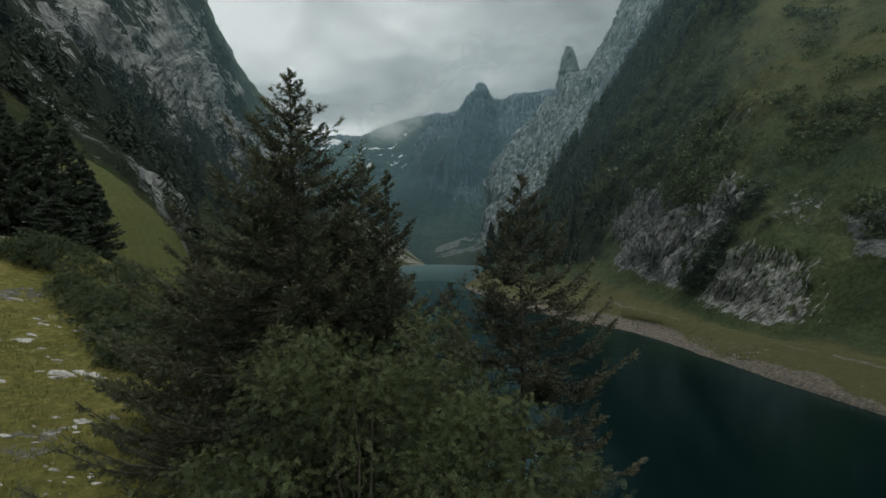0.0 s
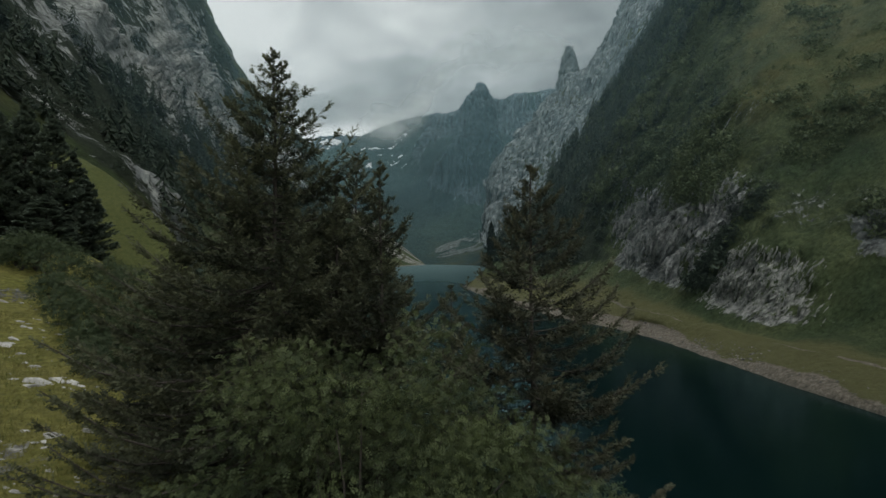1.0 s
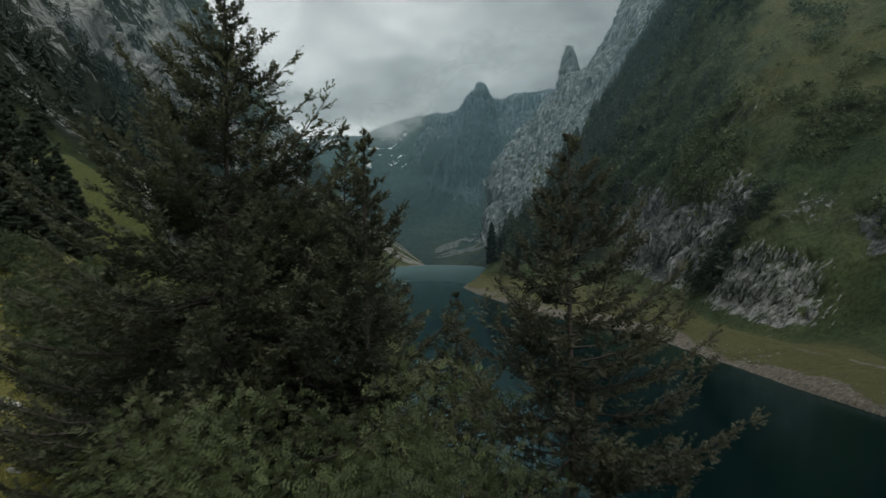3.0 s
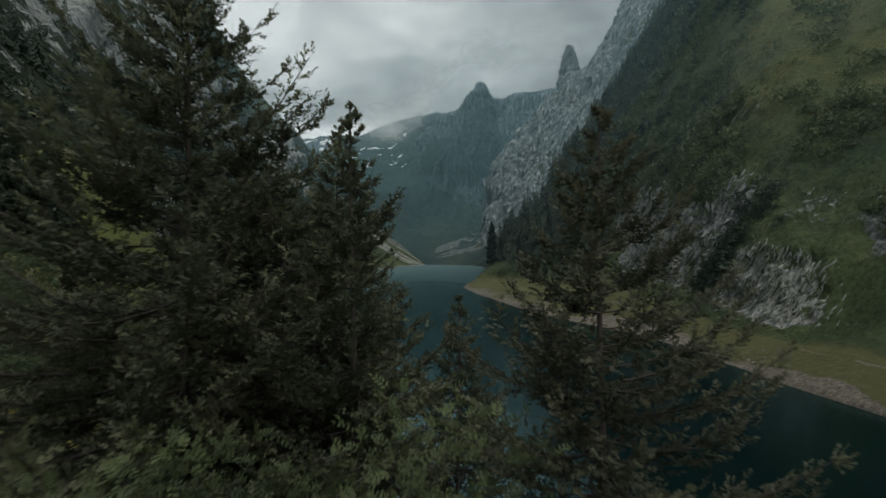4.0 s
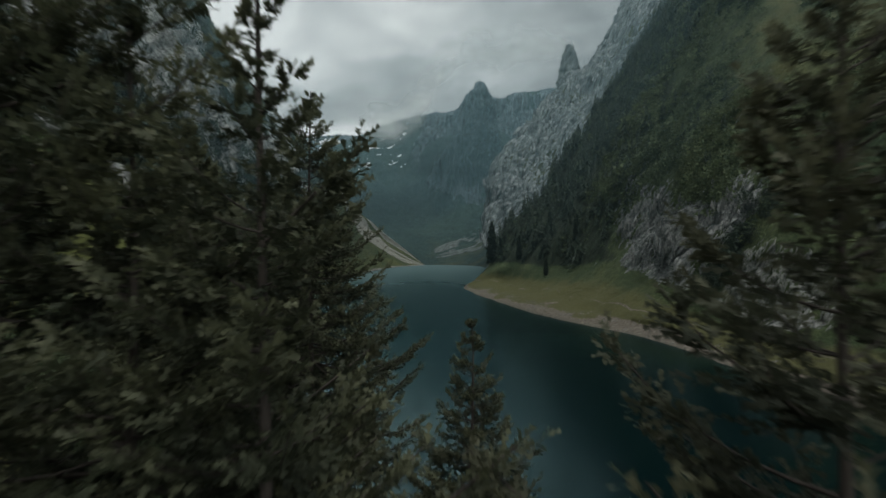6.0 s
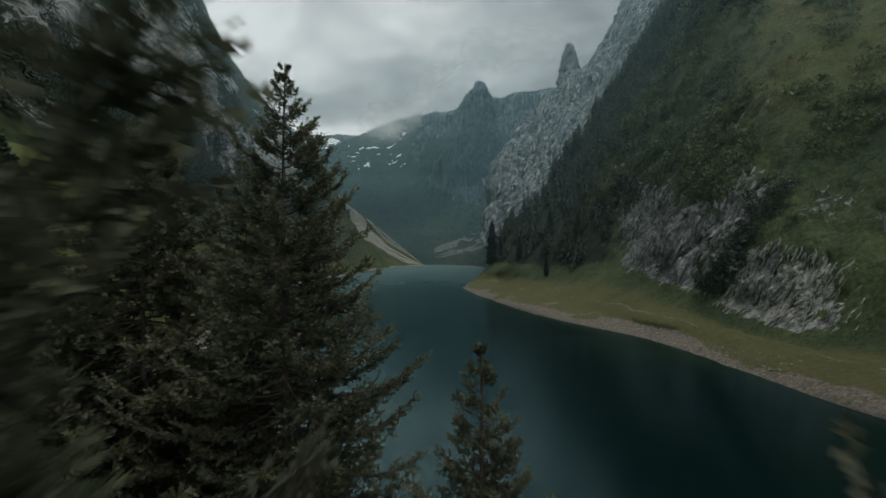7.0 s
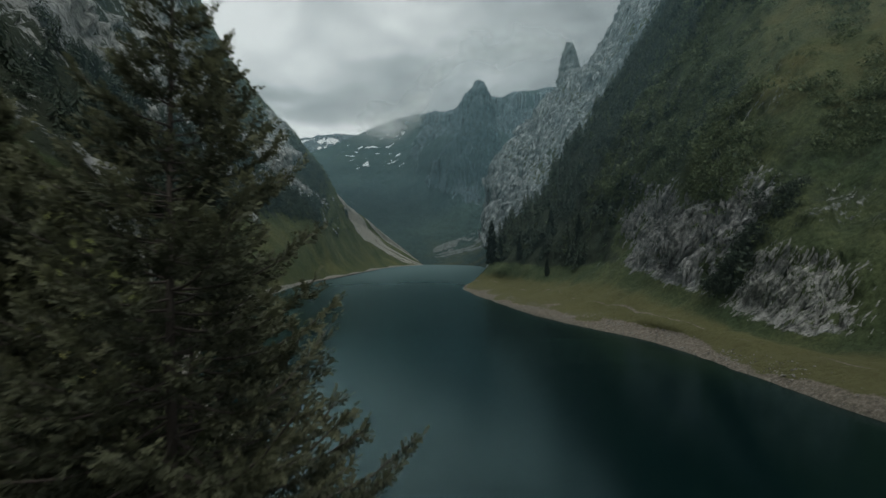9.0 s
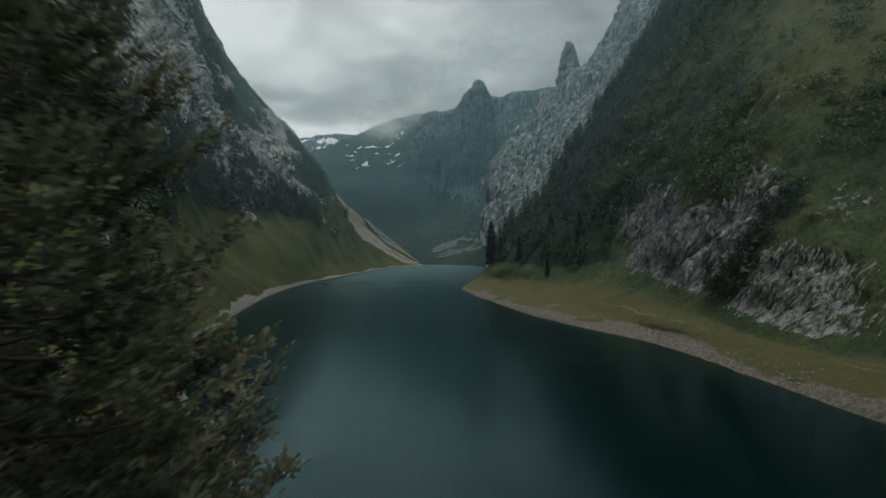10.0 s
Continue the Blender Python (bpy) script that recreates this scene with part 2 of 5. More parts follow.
def crag_mat(name, low, high, scale):
    """Broken limestone blocks, each of its own shade."""
    m, nt, b = mat(name)
    n, f = noise_of(nt, 0.7 * scale, 8, 0.7), noise_of(nt, 4.0 * scale, 6, 0.7)
    col = ramp_of(nt, n, (0.3, tuple(0.35 * x for x in low)), (0.48, low), (0.68, high))
    isl = nt.nodes.new("ShaderNodeNewGeometry").outputs["Random Per Island"]
    col = mix_of(nt, 0.55, col, ramp_of(nt, isl, (0.0, (0.3, 0.31, 0.31)), (1.0, (0.66, 0.65, 0.63))), "OVERLAY")
    col = mix_of(nt, 0.4, col, ramp_of(nt, f, (0.3, (0.2, 0.2, 0.2)), (0.7, (0.75, 0.75, 0.75))), "OVERLAY")
    nt.links.new(col, b.inputs["Base Color"])
    b.inputs["Roughness"].default_value = 0.92
    bump_of(nt, b, f, 0.8, 0.3 / scale)
    return m


M_CRAG = crag_mat("cliff_limestone", (0.20, 0.215, 0.215), (0.38, 0.385, 0.375), 1.0)
M_SLAB = crag_mat("slab_limestone", (0.17, 0.182, 0.168), (0.37, 0.38, 0.35), 1.3)
M_CRAG_W = crag_mat("west_limestone", (0.26, 0.28, 0.28), (0.45, 0.47, 0.46), 0.6)
M_CRAG_G = crag_mat("wall_limestone", (0.19, 0.22, 0.23), (0.38, 0.42, 0.43), 0.2)
M_COBBLE = crag_mat("shore_stone", (0.15, 0.145, 0.13), (0.42, 0.405, 0.37), 2.0)


def water_mat():
    """Deep teal water under a mirror of its own faint tint."""
    m, nt, b = mat("lake_water")
    b.inputs["Base Color"].default_value = (0.0006, 0.0060, 0.0070, 1)
    b.inputs["Roughness"].default_value = 1.0
    b.inputs["Specular IOR Level"].default_value = 0.0
    h = calc(nt, "ADD", noise_of(nt, 0.9, 5, 0.6), calc(nt, "MULTIPLY", noise_of(nt, 0.03, 3), 1.5))
    bump = node(nt, "ShaderNodeBump", Strength=0.05, Distance=0.4)
    nt.links.new(h, bump.inputs["Height"])
    # the sheltered near water lies calm, the open lake is ruffled
    wind = noise_of(nt, 0.018, 4, 0.55, (1, 0.35, 1))
    sep = nt.nodes.new("ShaderNodeSeparateXYZ")
    nt.links.new(nt.nodes.new("ShaderNodeNewGeometry").outputs["Position"], sep.inputs[0])
    calm = calc(nt, "MULTIPLY_ADD", wind, 0.12, 0.05)
    reach = calc(nt, "POWER", calc(nt, "MULTIPLY_ADD", sep.outputs["Y"], 1 / 520.0, 0.4), 2.0)
    gloss = node(nt, "ShaderNodeBsdfGlossy", Color=(0.63, 0.91, 0.93, 1))
    nt.links.new(calc(nt, "MULTIPLY_ADD", reach, 0.10, calm), gloss.inputs["Roughness"])
    fres = node(nt, "ShaderNodeFresnel", IOR=1.31)
    both = nt.nodes.new("ShaderNodeMixShader")
    for n in (gloss, fres):
        nt.links.new(bump.outputs[0], n.inputs["Normal"])
    # small waves keep even the far water from mirroring fully
    nt.links.new(calc(nt, "MINIMUM", calc(nt, "MULTIPLY", fres.outputs[0], 0.95), 0.29), both.inputs[0])
    nt.links.new(b.outputs[0], both.inputs[1])
    nt.links.new(gloss.outputs[0], both.inputs[2])
    nt.links.new(both.outputs[0], nt.nodes["Material Output"].inputs["Surface"])
    return m


M_WATER = water_mat()


# ---------------------------------------------------------------- numbers and meshes
def lattice(i, j, k, seed):
    h = (i * 374761393 + j * 668265263 + k * 2147483647 + seed * 144665) & 0xFFFFFFFF
    h = ((h ^ (h >> 13)) * 1274126177) & 0xFFFFFFFF
    h = ((h ^ (h >> 16)) * 2246822519) & 0xFFFFFFFF
    return ((h ^ (h >> 15)) & 0xFFFF) / 32767.5 - 1.0


def vnoise(p, seed=0):
    f = np.floor(p)
    i = f.astype(np.int64)
    t = p - f
    t = t * t * (3 - 2 * t)
    r = 0
    for dx in (0, 1):
        for dy in (0, 1):
            for dz in (0, 1):
                w = (t[..., 0] if dx else 1 - t[..., 0]) * (t[..., 1] if dy else 1 - t[..., 1]) * (t[..., 2] if dz else 1 - t[..., 2])
                r = r + w * lattice(i[..., 0] + dx, i[..., 1] + dy, i[..., 2] + dz, seed)
    return r


def fbm(p, octaves=5, seed=0, ridged=False, gain=0.5):
    a, r = 1.0, 0
    for o in range(octaves):
        n = vnoise(p * 2.03 ** o + 17.3 * o, seed + o)
        r = r + a * ((1 - 2 * np.abs(n)) if ridged else n)
        a *= gain
    return r


def sstep(lo, hi, v):
    t = np.clip((v - lo) / (hi - lo), 0, 1)
    return t * t * (3 - 2 * t)


def spline(pts, t):
    """Catmull-Rom through pts (n, ...) at the parameters t (0 to n - 1)."""
    n = len(pts)
    i = np.clip(np.floor(t).astype(int), 0, n - 2)
    f = (t - i).reshape((-1,) + (1,) * (pts.ndim - 1))
    a, b, c, d = (pts[np.clip(i + o, 0, n - 1)] for o in (-1, 0, 1, 2))
    return b + 0.5 * f * (c - a + f * (2 * a - 5 * b + 4 * c - d + f * (3 * (b - c) + d - a)))


def loft(lines, nu, nv):
    g = np.array(lines, float)
    v = np.linspace(0, len(lines) - 1, nv)
    u = np.linspace(0, len(lines[0]) - 1, nu)
    s = spline(g, v)
    s = np.swapaxes(spline(np.swapaxes(s, 0, 1), u), 0, 1)
    return s, *np.meshgrid(u, v)


def normals(s):
    n = np.cross(np.gradient(s, axis=1), np.gradient(s, axis=0))
    return n / (np.linalg.norm(n, axis=2, keepdims=True) + 1e-9)


def raw_mesh(name, verts, faces, material, smooth=False):
    """A mesh from arrays: verts (n, 3), faces (m, 3 or 4)."""
    me = bpy.data.meshes.new(name)
    verts, faces = np.asarray(verts, np.float32), np.asarray(faces, np.int32)
    k = faces.shape[1]
    me.vertices.add(len(verts))
    me.vertices.foreach_set("co", verts.ravel())
    me.loops.add(faces.size)
    me.loops.foreach_set("vertex_index", faces.ravel())
    me.polygons.add(len(faces))
    me.polygons.foreach_set("loop_start", np.arange(0, faces.size, k, dtype=np.int32))
    me.update(calc_edges=True)
    me.polygons.foreach_set("use_smooth", np.full(len(faces), smooth))
    me.materials.append(material)
    me.update()
    return me


def part(name, me, parent, label=""):
    ob = new(name, me)
    ob.parent = parent
    return tagged(ob, label)


def grid_faces(nv, nu, flip=False):
    i = np.arange(nv * nu).reshape(nv, nu)
    f = np.stack([i[:-1, :-1], i[:-1, 1:], i[1:, 1:], i[1:, :-1]], -1).reshape(-1, 4)
    return f[:, ::-1] if flip else f


def sheet(name, s, material, masks, flip=False):
    me = raw_mesh(name, s.reshape(-1, 3), grid_faces(*s.shape[:2], flip), material, True)
    for key, v in masks.items():
        me.attributes.new(key, "FLOAT", "POINT").data.foreach_set("value", np.asarray(v, np.float32).ravel())
    return new(name, me)


# ---------------------------------------------------------------- the valley: contour lines from shore to ridge
R_SHORE = [(84.1, -43.9, -0.1), (71.5, 56.3, -0.1), (65.2, 106.4, -0.1), (63.1, 123.1, -0.1), (61.6, 148.8, -0.1), (57.1, 181.3, -0.1), (49.0, 206.0, -0.1), (37.4, 240.0, -0.1), (24.2, 312, -0.1), (14, 405, -0.1), (30, 480, -0.2), (90, 560, -0.2)]
R_BEACH = [(85.5, -43.5, 2.0), (73.5, 58.5, 2.0), (67.5, 109.5, 2.0), (67.0, 129.3, 2.0), (66.4, 158.7, 2.0), (61.1, 192.6, 2.0), (52.2, 218.0, 2.0), (39.5, 249.0, 2.0), (28, 322, 1.6), (17, 413, 1.0), (36, 475, 2.0), (96, 555, 2.0)]
R_PATH = [(103.4, -40.7, 5.0), (85.4, 67.3, 5.0), (76.4, 121.3, 5.0), (75.1, 142.5, 5.0), (69.7, 165.7, 5.0), (63.0, 198.0, 5.0), (58.8, 239.5, 5.0), (50.0, 295.1, 5.0), (37, 375, 4.8), (23, 412, 5.6), (44, 470, 6.0), (104, 550, 6.0)]
R_FOOT = [(133.8, -15.5, 7.4), (103.8, 86.5, 7.4), (88.8, 137.5, 7.4), (80.7, 149.6, 7.0), (76.0, 175.6, 9.8), (74.9, 215.6, 13.6), (72.9, 265.6, 17.1), (61, 322, 14.5), (44, 372, 14.7), (32, 416, 14.8), (58, 465, 16.0), (118, 545, 14.0)]
R_LOW = [(150.3, 3.5, 23.2), (114.3, 99.5, 23.2), (96.3, 147.5, 23.2), (88.9, 159.5, 26.5), (85.0, 187.6, 31.6), (81.7, 225.6, 33.9), (80.7, 275.6, 35.8), (69, 332, 36.5), (56, 384, 35.9), (45, 422, 36.9), (82, 462, 40.0), (140, 540, 36.0)]
R_HIGH = [(178.9, 26.4, 42.2), (130.9, 116.4, 42.2), (106.9, 161.4, 42.2), (96.8, 175.5, 44.6), (91.9, 204.5, 51.6), (92.0, 243.5, 58.1), (91.0, 291.5, 65.1), (89, 346, 72.2), (89, 398, 78.9), (87, 442, 85.1), (130, 470, 85.0), (170, 545, 80.0)]
R_UPPER = [(210.5, 56.3, 77.8), (156.5, 146.3, 77.8), (129.5, 191.3, 77.8), (118.5, 207.4, 83.8), (115.0, 232.4, 91.6), (115.9, 269.4, 103.0), (121, 317, 117.8), (126, 371, 134.5), (135, 423, 148.2), (142, 471, 161.0), (190, 495, 150.0), (230, 560, 140.0)]
R_RIDGE = [(276.7, 111.1, 141.1), (210.7, 207.1, 141.1), (177.7, 255.1, 141.1), (165.1, 273.2, 149.9), (159.0, 294.2, 160.1), (159, 324, 174.8), (167, 364, 194.3), (174, 411, 217.3), (192, 459, 236.5), (205, 507, 255.8), (270, 530, 220.0), (300, 600, 210.0)]
R_SUMMIT = [(415, 217, 246.4), (319, 325, 246.4), (271, 379, 246.4), (251, 399, 258.6), (237, 419, 270.9), (234, 449, 289.3), (233, 479, 307.7), (242, 519, 332.2), (253, 559, 351.5), (261, 599, 370.1), (330, 620, 300.0), (380, 680, 290.0)]
G_BACK = [(87, 920, 26.7), (110, 969, 126.6), (163, 1019, 198.8), (225, 1039, 260.8), (289, 1059, 335.0), (365, 1078, 452.4), (505, 1118, 636.7)]
G_CREST = [(58, 680, 39.0), (69, 720, 120.2), (104, 764, 168.9), (145, 804, 214.2), (207, 849, 280.5), (270, 899, 388.4), (365, 948, 542.3)]
G_MID = [(54, 630, 22.9), (77, 660, 69.2), (111, 699, 117.5), (151, 734, 166.6), (203, 769, 227.3), (257, 809, 313.5), (350, 848, 447.1)]
G_LOW = [(50, 580, 6.0), (86, 600, 26.4), (118, 619, 72.3), (154, 639, 121.2), (190, 659, 173.2), (234, 679, 240.9), (317, 708, 356.3)]
C_SHORE = [(-330, 960, -0.3), (-220, 960, -0.3), (-150, 965, -0.3), (-79, 975, -0.3), (-33, 972, -0.3), (0, 965, -0.3), (25, 945, -0.3), (45, 920, -0.3), (56, 870, -0.3), (63, 813, -0.3), (110, 800, -0.3), (210, 800, -0.3)]
C_MEADOW = [(-344, 1082, 26.8), (-222, 1081, 26.8), (-161, 1081, 26.8), (-89, 1060, 23.8), (-39, 1060, 16.9), (1, 1035, 15.1), (34, 1020, 16.2), (60, 1000, 17.4), (74, 960, 20.4), (87, 925, 22.3), (125, 919, 26.7), (198, 919, 26.7)]
C_FOOT = [(-373, 1172, 70.9), (-241, 1171, 70.9), (-175, 1171, 70.9), (-96, 1150, 57.1), (-43, 1160, 61.8), (1, 1145, 64.5), (38, 1120, 60.5), (66, 1100, 57.8), (84, 1080, 62.3), (99, 1049, 66.2), (142, 1039, 65.8), (225, 1039, 65.8)]
C_LOW = [(-409, 1282, 135.4), (-268, 1301, 137.1), (-198, 1321, 138.9), (-111, 1320, 132.7), (-47, 1280, 133.0), (1, 1230, 136.8), (40, 1200, 134.1), (71, 1190, 129.8), (93, 1200, 134.1), (119, 1259, 145.5), (184, 1339, 165.9), (291, 1339, 165.9)]
C_MID = [(-461, 1442, 217.2), (-306, 1481, 222.6), (-225, 1501, 225.3), (-126, 1501, 232.4), (-53, 1420, 234.6), (1, 1310, 239.1), (43, 1270, 244.5), (75, 1255, 251.3), (100, 1279, 246.2), (135, 1419, 254.7), (215, 1559, 289.3), (340, 1558, 299.6)]
C_HIGH = [(-532, 1662, 262.5), (-352, 1702, 276.3), (-259, 1721, 316.7), (-142, 1681, 321.0), (-58, 1560, 321.7), (1, 1440, 314.9), (46, 1380, 315.7), (80, 1330, 333.9), (107, 1369, 317.5), (144, 1519, 335.5), (229, 1659, 380.1), (362, 1658, 387.9)]
C_TOP = [(-564, 1763, 285.3), (-377, 1822, 316.6), (-277, 1841, 361.6), (-154, 1821, 414.7), (-62, 1680, 400.3), (1, 1500, 359.7), (49, 1440, 366.5), (83, 1380, 404.1), (111, 1419, 385.8), (150, 1579, 418.0), (237, 1719, 474.3), (375, 1718, 482.5)]
C_BACK = [(-648, 2023, 238.0), (-430, 2072, 243.3), (-312, 2071, 282.5), (-175, 2071, 380.5), (-75, 2020, 391.0), (1, 1770, 345.3), (56, 1670, 358.6), (98, 1620, 394.4), (130, 1659, 380.1), (173, 1819, 388.9), (279, 2019, 429.2), (441, 2018, 429.2)]
L_SHORE = [(4.0, -120.0, -2.0), (4.0, -20.0, -2.0), (-22.0, 85.0, -0.2), (-50.0, 135.0, -0.2), (-72.2, 209.0, -0.1), (-86.0, 277.4, -0.1), (-96, 366, -0.1), (-100, 456, -0.1), (-91, 555, -0.1), (-70, 838, -0.1), (-28, 951, -0.1)]
L_BEACH = [(-2.0, -120.0, 2.0), (-2.0, -20.0, 2.0), (-30.0, 86.0, 3.0), (-56.0, 136.0, 3.0), (-71.9, 206.4, 2.5), (-85.5, 271.6, 2.5), (-98, 364, 2.5), (-100, 454, 2.2), (-91, 550, 2.0), (-70, 827, 1.5), (-29, 954, 0.8)]
L_FOOT = [(-50.0, -120.0, 18.0), (-48.0, -20.0, 18.0), (-50.0, 98.0, 20.0), (-60.0, 146.0, 14.0), (-98.0, 245.0, 22.0), (-120, 351, 23.0), (-119, 436, 24.2), (-110, 510, 20.2), (-103, 620, 11.5), (-79, 870, 12.0), (-31, 958, 2.5)]
L_LOW = [(-95.0, -120.0, 40.0), (-84.0, 0.0, 42.0), (-59.0, 95.0, 35.0), (-66.0, 145.0, 25.0), (-116.0, 268.0, 45.0), (-140, 391, 50.2), (-136, 491, 53.2), (-121, 571, 50.0), (-113, 680, 35.9), (-92, 880, 31.6), (-34, 962, 4.2)]
L_HIGH = [(-150.0, -120.0, 120.0), (-150.0, 0.0, 120.0), (-165.0, 180.0, 130.0), (-179, 341, 130.1), (-183, 441, 138.6), (-178, 511, 117.6), (-159, 581, 101.3), (-137, 661, 87.6), (-125, 741, 67.8), (-103, 892, 50.0), (-36, 966, 5.9)]
L_RIDGE = [(-260.0, -120.0, 240.0), (-260.0, 120.0, 250.0), (-250, 340, 262.0), (-247, 581, 288.6), (-237, 621, 255.8), (-221, 643, 222.6), (-196, 681, 185.4), (-159, 731, 143.2), (-138, 791, 98.7), (-111, 902, 68.8), (-38, 970, 6.7)]
L_BACK = [(-420, -120, 330.0), (-420, 120, 330.0), (-420, 400, 330.0), (-412, 822, 408.9), (-406, 872, 367.9), (-386, 902, 312.7), (-351, 942, 255.3), (-281, 971, 181.1), (-220, 981, 109.3), (-149, 1001, 45.5), (-51, 1010, 4.0)]
F_LOW = [(-996, 2925, 333.5), (-774, 2924, 333.5), (-608, 2923, 333.5), (-469, 2922, 333.5), (-330, 2922, 333.5), (-109, 2920, 333.5)]
F_MID = [(-1030, 3025, 430.2), (-801, 3024, 458.8), (-628, 3023, 493.3), (-485, 3022, 499.0), (-342, 3022, 481.8), (-112, 3021, 458.8)]
F_TOP = [(-1081, 3175, 564.8), (-841, 3174, 582.9), (-660, 3173, 600.9), (-539, 3173, 619.0), (-359, 3172, 600.9), (-118, 3171, 582.9)]
F_BACK = [(-1167, 3425, 484.1), (-907, 3424, 484.1), (-712, 3423, 484.1), (-550, 3423, 484.1), (-387, 3422, 484.1), (-127, 3421, 484.1)]


def slope(s, amp, size, seed, rock, rock_amp=1.6, way=(0.3, -0.45, 0.85)):
    """Roughens a lofted slope: broad lumps everywhere, bedded crags where it is rock."""
    n = normals(s)
    w = np.array(way) / np.linalg.norm(way)
    q = s - 0.72 * (s @ w)[..., None] * w
    soft = fbm(s / size, 5, seed)
    crag = fbm(q / size * 1.8, 7, seed + 50, True, 0.6)
    return s + n * (amp * (0.5 * soft + rock_amp * rock * (crag - 0.5)))[..., None]


def build_right():
    s, u, v = loft([R_SHORE, R_BEACH, R_PATH, R_FOOT, R_LOW, R_HIGH, R_UPPER, R_RIDGE, R_SUMMIT], 440, 290)
    n0 = fbm(s / 22, 5, 3)
    n1 = fbm(s / 55, 4, 31)
    cleft = 4.30 - 0.62 * (v - 3.1)
    slab = sstep(1.85, 2.2, u + 0.3 * n0) * (1 - sstep(cleft - 0.4, cleft - 0.12, u - 0.1 * n0)) * sstep(2.92, 3.12, v + 0.08 * n0) * (1 - sstep(3.75, 4.05, v + 0.25 * n0))
    cliff = sstep(cleft - 0.04, cleft + 0.16, u - 0.1 * n0) * (1 - sstep(5.5, 6.5, u + 0.8 * n0)) * sstep(2.95, 3.15, v) * (1 - sstep(4.2, 5.3, v + 0.6 * n0))
    band = sstep(1.0, 1.6, u) * (1 - sstep(3.6, 4.2, u)) * sstep(4.25, 4.45, v + 0.15 * n0) * (1 - sstep(4.9, 5.5, v + 0.4 * n0))
    bluff = (1 - sstep(1.75, 1.95, u + 0.1 * n0)) * sstep(3.95, 4.1, v) * (1 - sstep(4.6, 4.8, v))
    rock = np.clip((0.52 + 0.3 * n0) * slab + (0.72 + 0.35 * n0) * cliff + (0.28 + 0.5 * n0) * band + 0.85 * bluff + (0.18 + 0.12 * sstep(2.5, 4, u)) * sstep(3.2, 4, v) * sstep(0.0, 0.8, n1 + n0), 0, 1)
    gravel = np.clip((1 - sstep(0.7, 1.35, v + 0.55 * n0)), 0, 1) * 0.9
    path = np.exp(-((v - 2.0 - 0.15 * fbm(s / 30, 3, 9)) / 0.04) ** 2) * (0.55 + 0.45 * fbm(s / 12, 3, 19))
    d = slope(s, 3.6, 24, 3, rock * sstep(2.9, 3.4, v) + 0.10, 1.4)
    damp = sstep(0.3, 3.2, v)[..., None] * 0.93 + 0.07
    d = s + (d - s) * damp
    # the waterline runs in and out
    d[..., 0] += 0.8 * fbm(np.stack([s[..., 1] / 13, v * 0.4, 0 * v], -1), 4, 39) * (1 - sstep(1.0, 2.0, v)) * sstep(3.2, 4.4, u + 1.2)
    ob = sheet("slope_east", d, M_SLOPE, {"rock": rock, "gravel": np.maximum(gravel, path), "pale": slab + 0.15 * cliff, "dry": sstep(5.0, 6.0, v) * (1 - sstep(3.5, 6, u)) * 0.55 + 0.85 * (1 - sstep(2.2, 3.1, v)),
                                           "heath_shade": 0.08 * sstep(3.0, 3.2, v) + 0.28 * sstep(4.1, 4.5, v) * (1 - 0.7 * sstep(5.5, 6.2, v) * (1 - sstep(3.2, 4.6, u))) + 0.75 * sstep(5.6, 6.8, u + 0.5 * n0) * sstep(3.0, 3.3, v)})
    tagged(ob, "steep grassy mountainside with grey limestone cliffs above a lakeshore", "mountainside", kind="structure")
    return d, u, v, rock


def build_wall():
    s, u, v = loft([G_LOW, G_MID, G_CREST, G_BACK], 240, 190)
    n0 = fbm(s / 60, 5, 13)
    rock = np.clip(0.75 + 0.4 * n0, 0, 1)
    d = slope(s, 9, 80, 21, rock, 1.0, (0.5, 0.3, 0.8))
    d = d + normals(d) * (3.5 * fbm(d / 16 * (1, 1, 0.6), 4, 48, True))[..., None]
    ob = sheet("rock_wall", d, M_WALL, {"rock": rock, "gravel": 0 * rock})
    tagged(ob, "pale grey bare limestone wall rising behind the wooded spur", "mountain", kind="structure")
    return d, u, v, rock


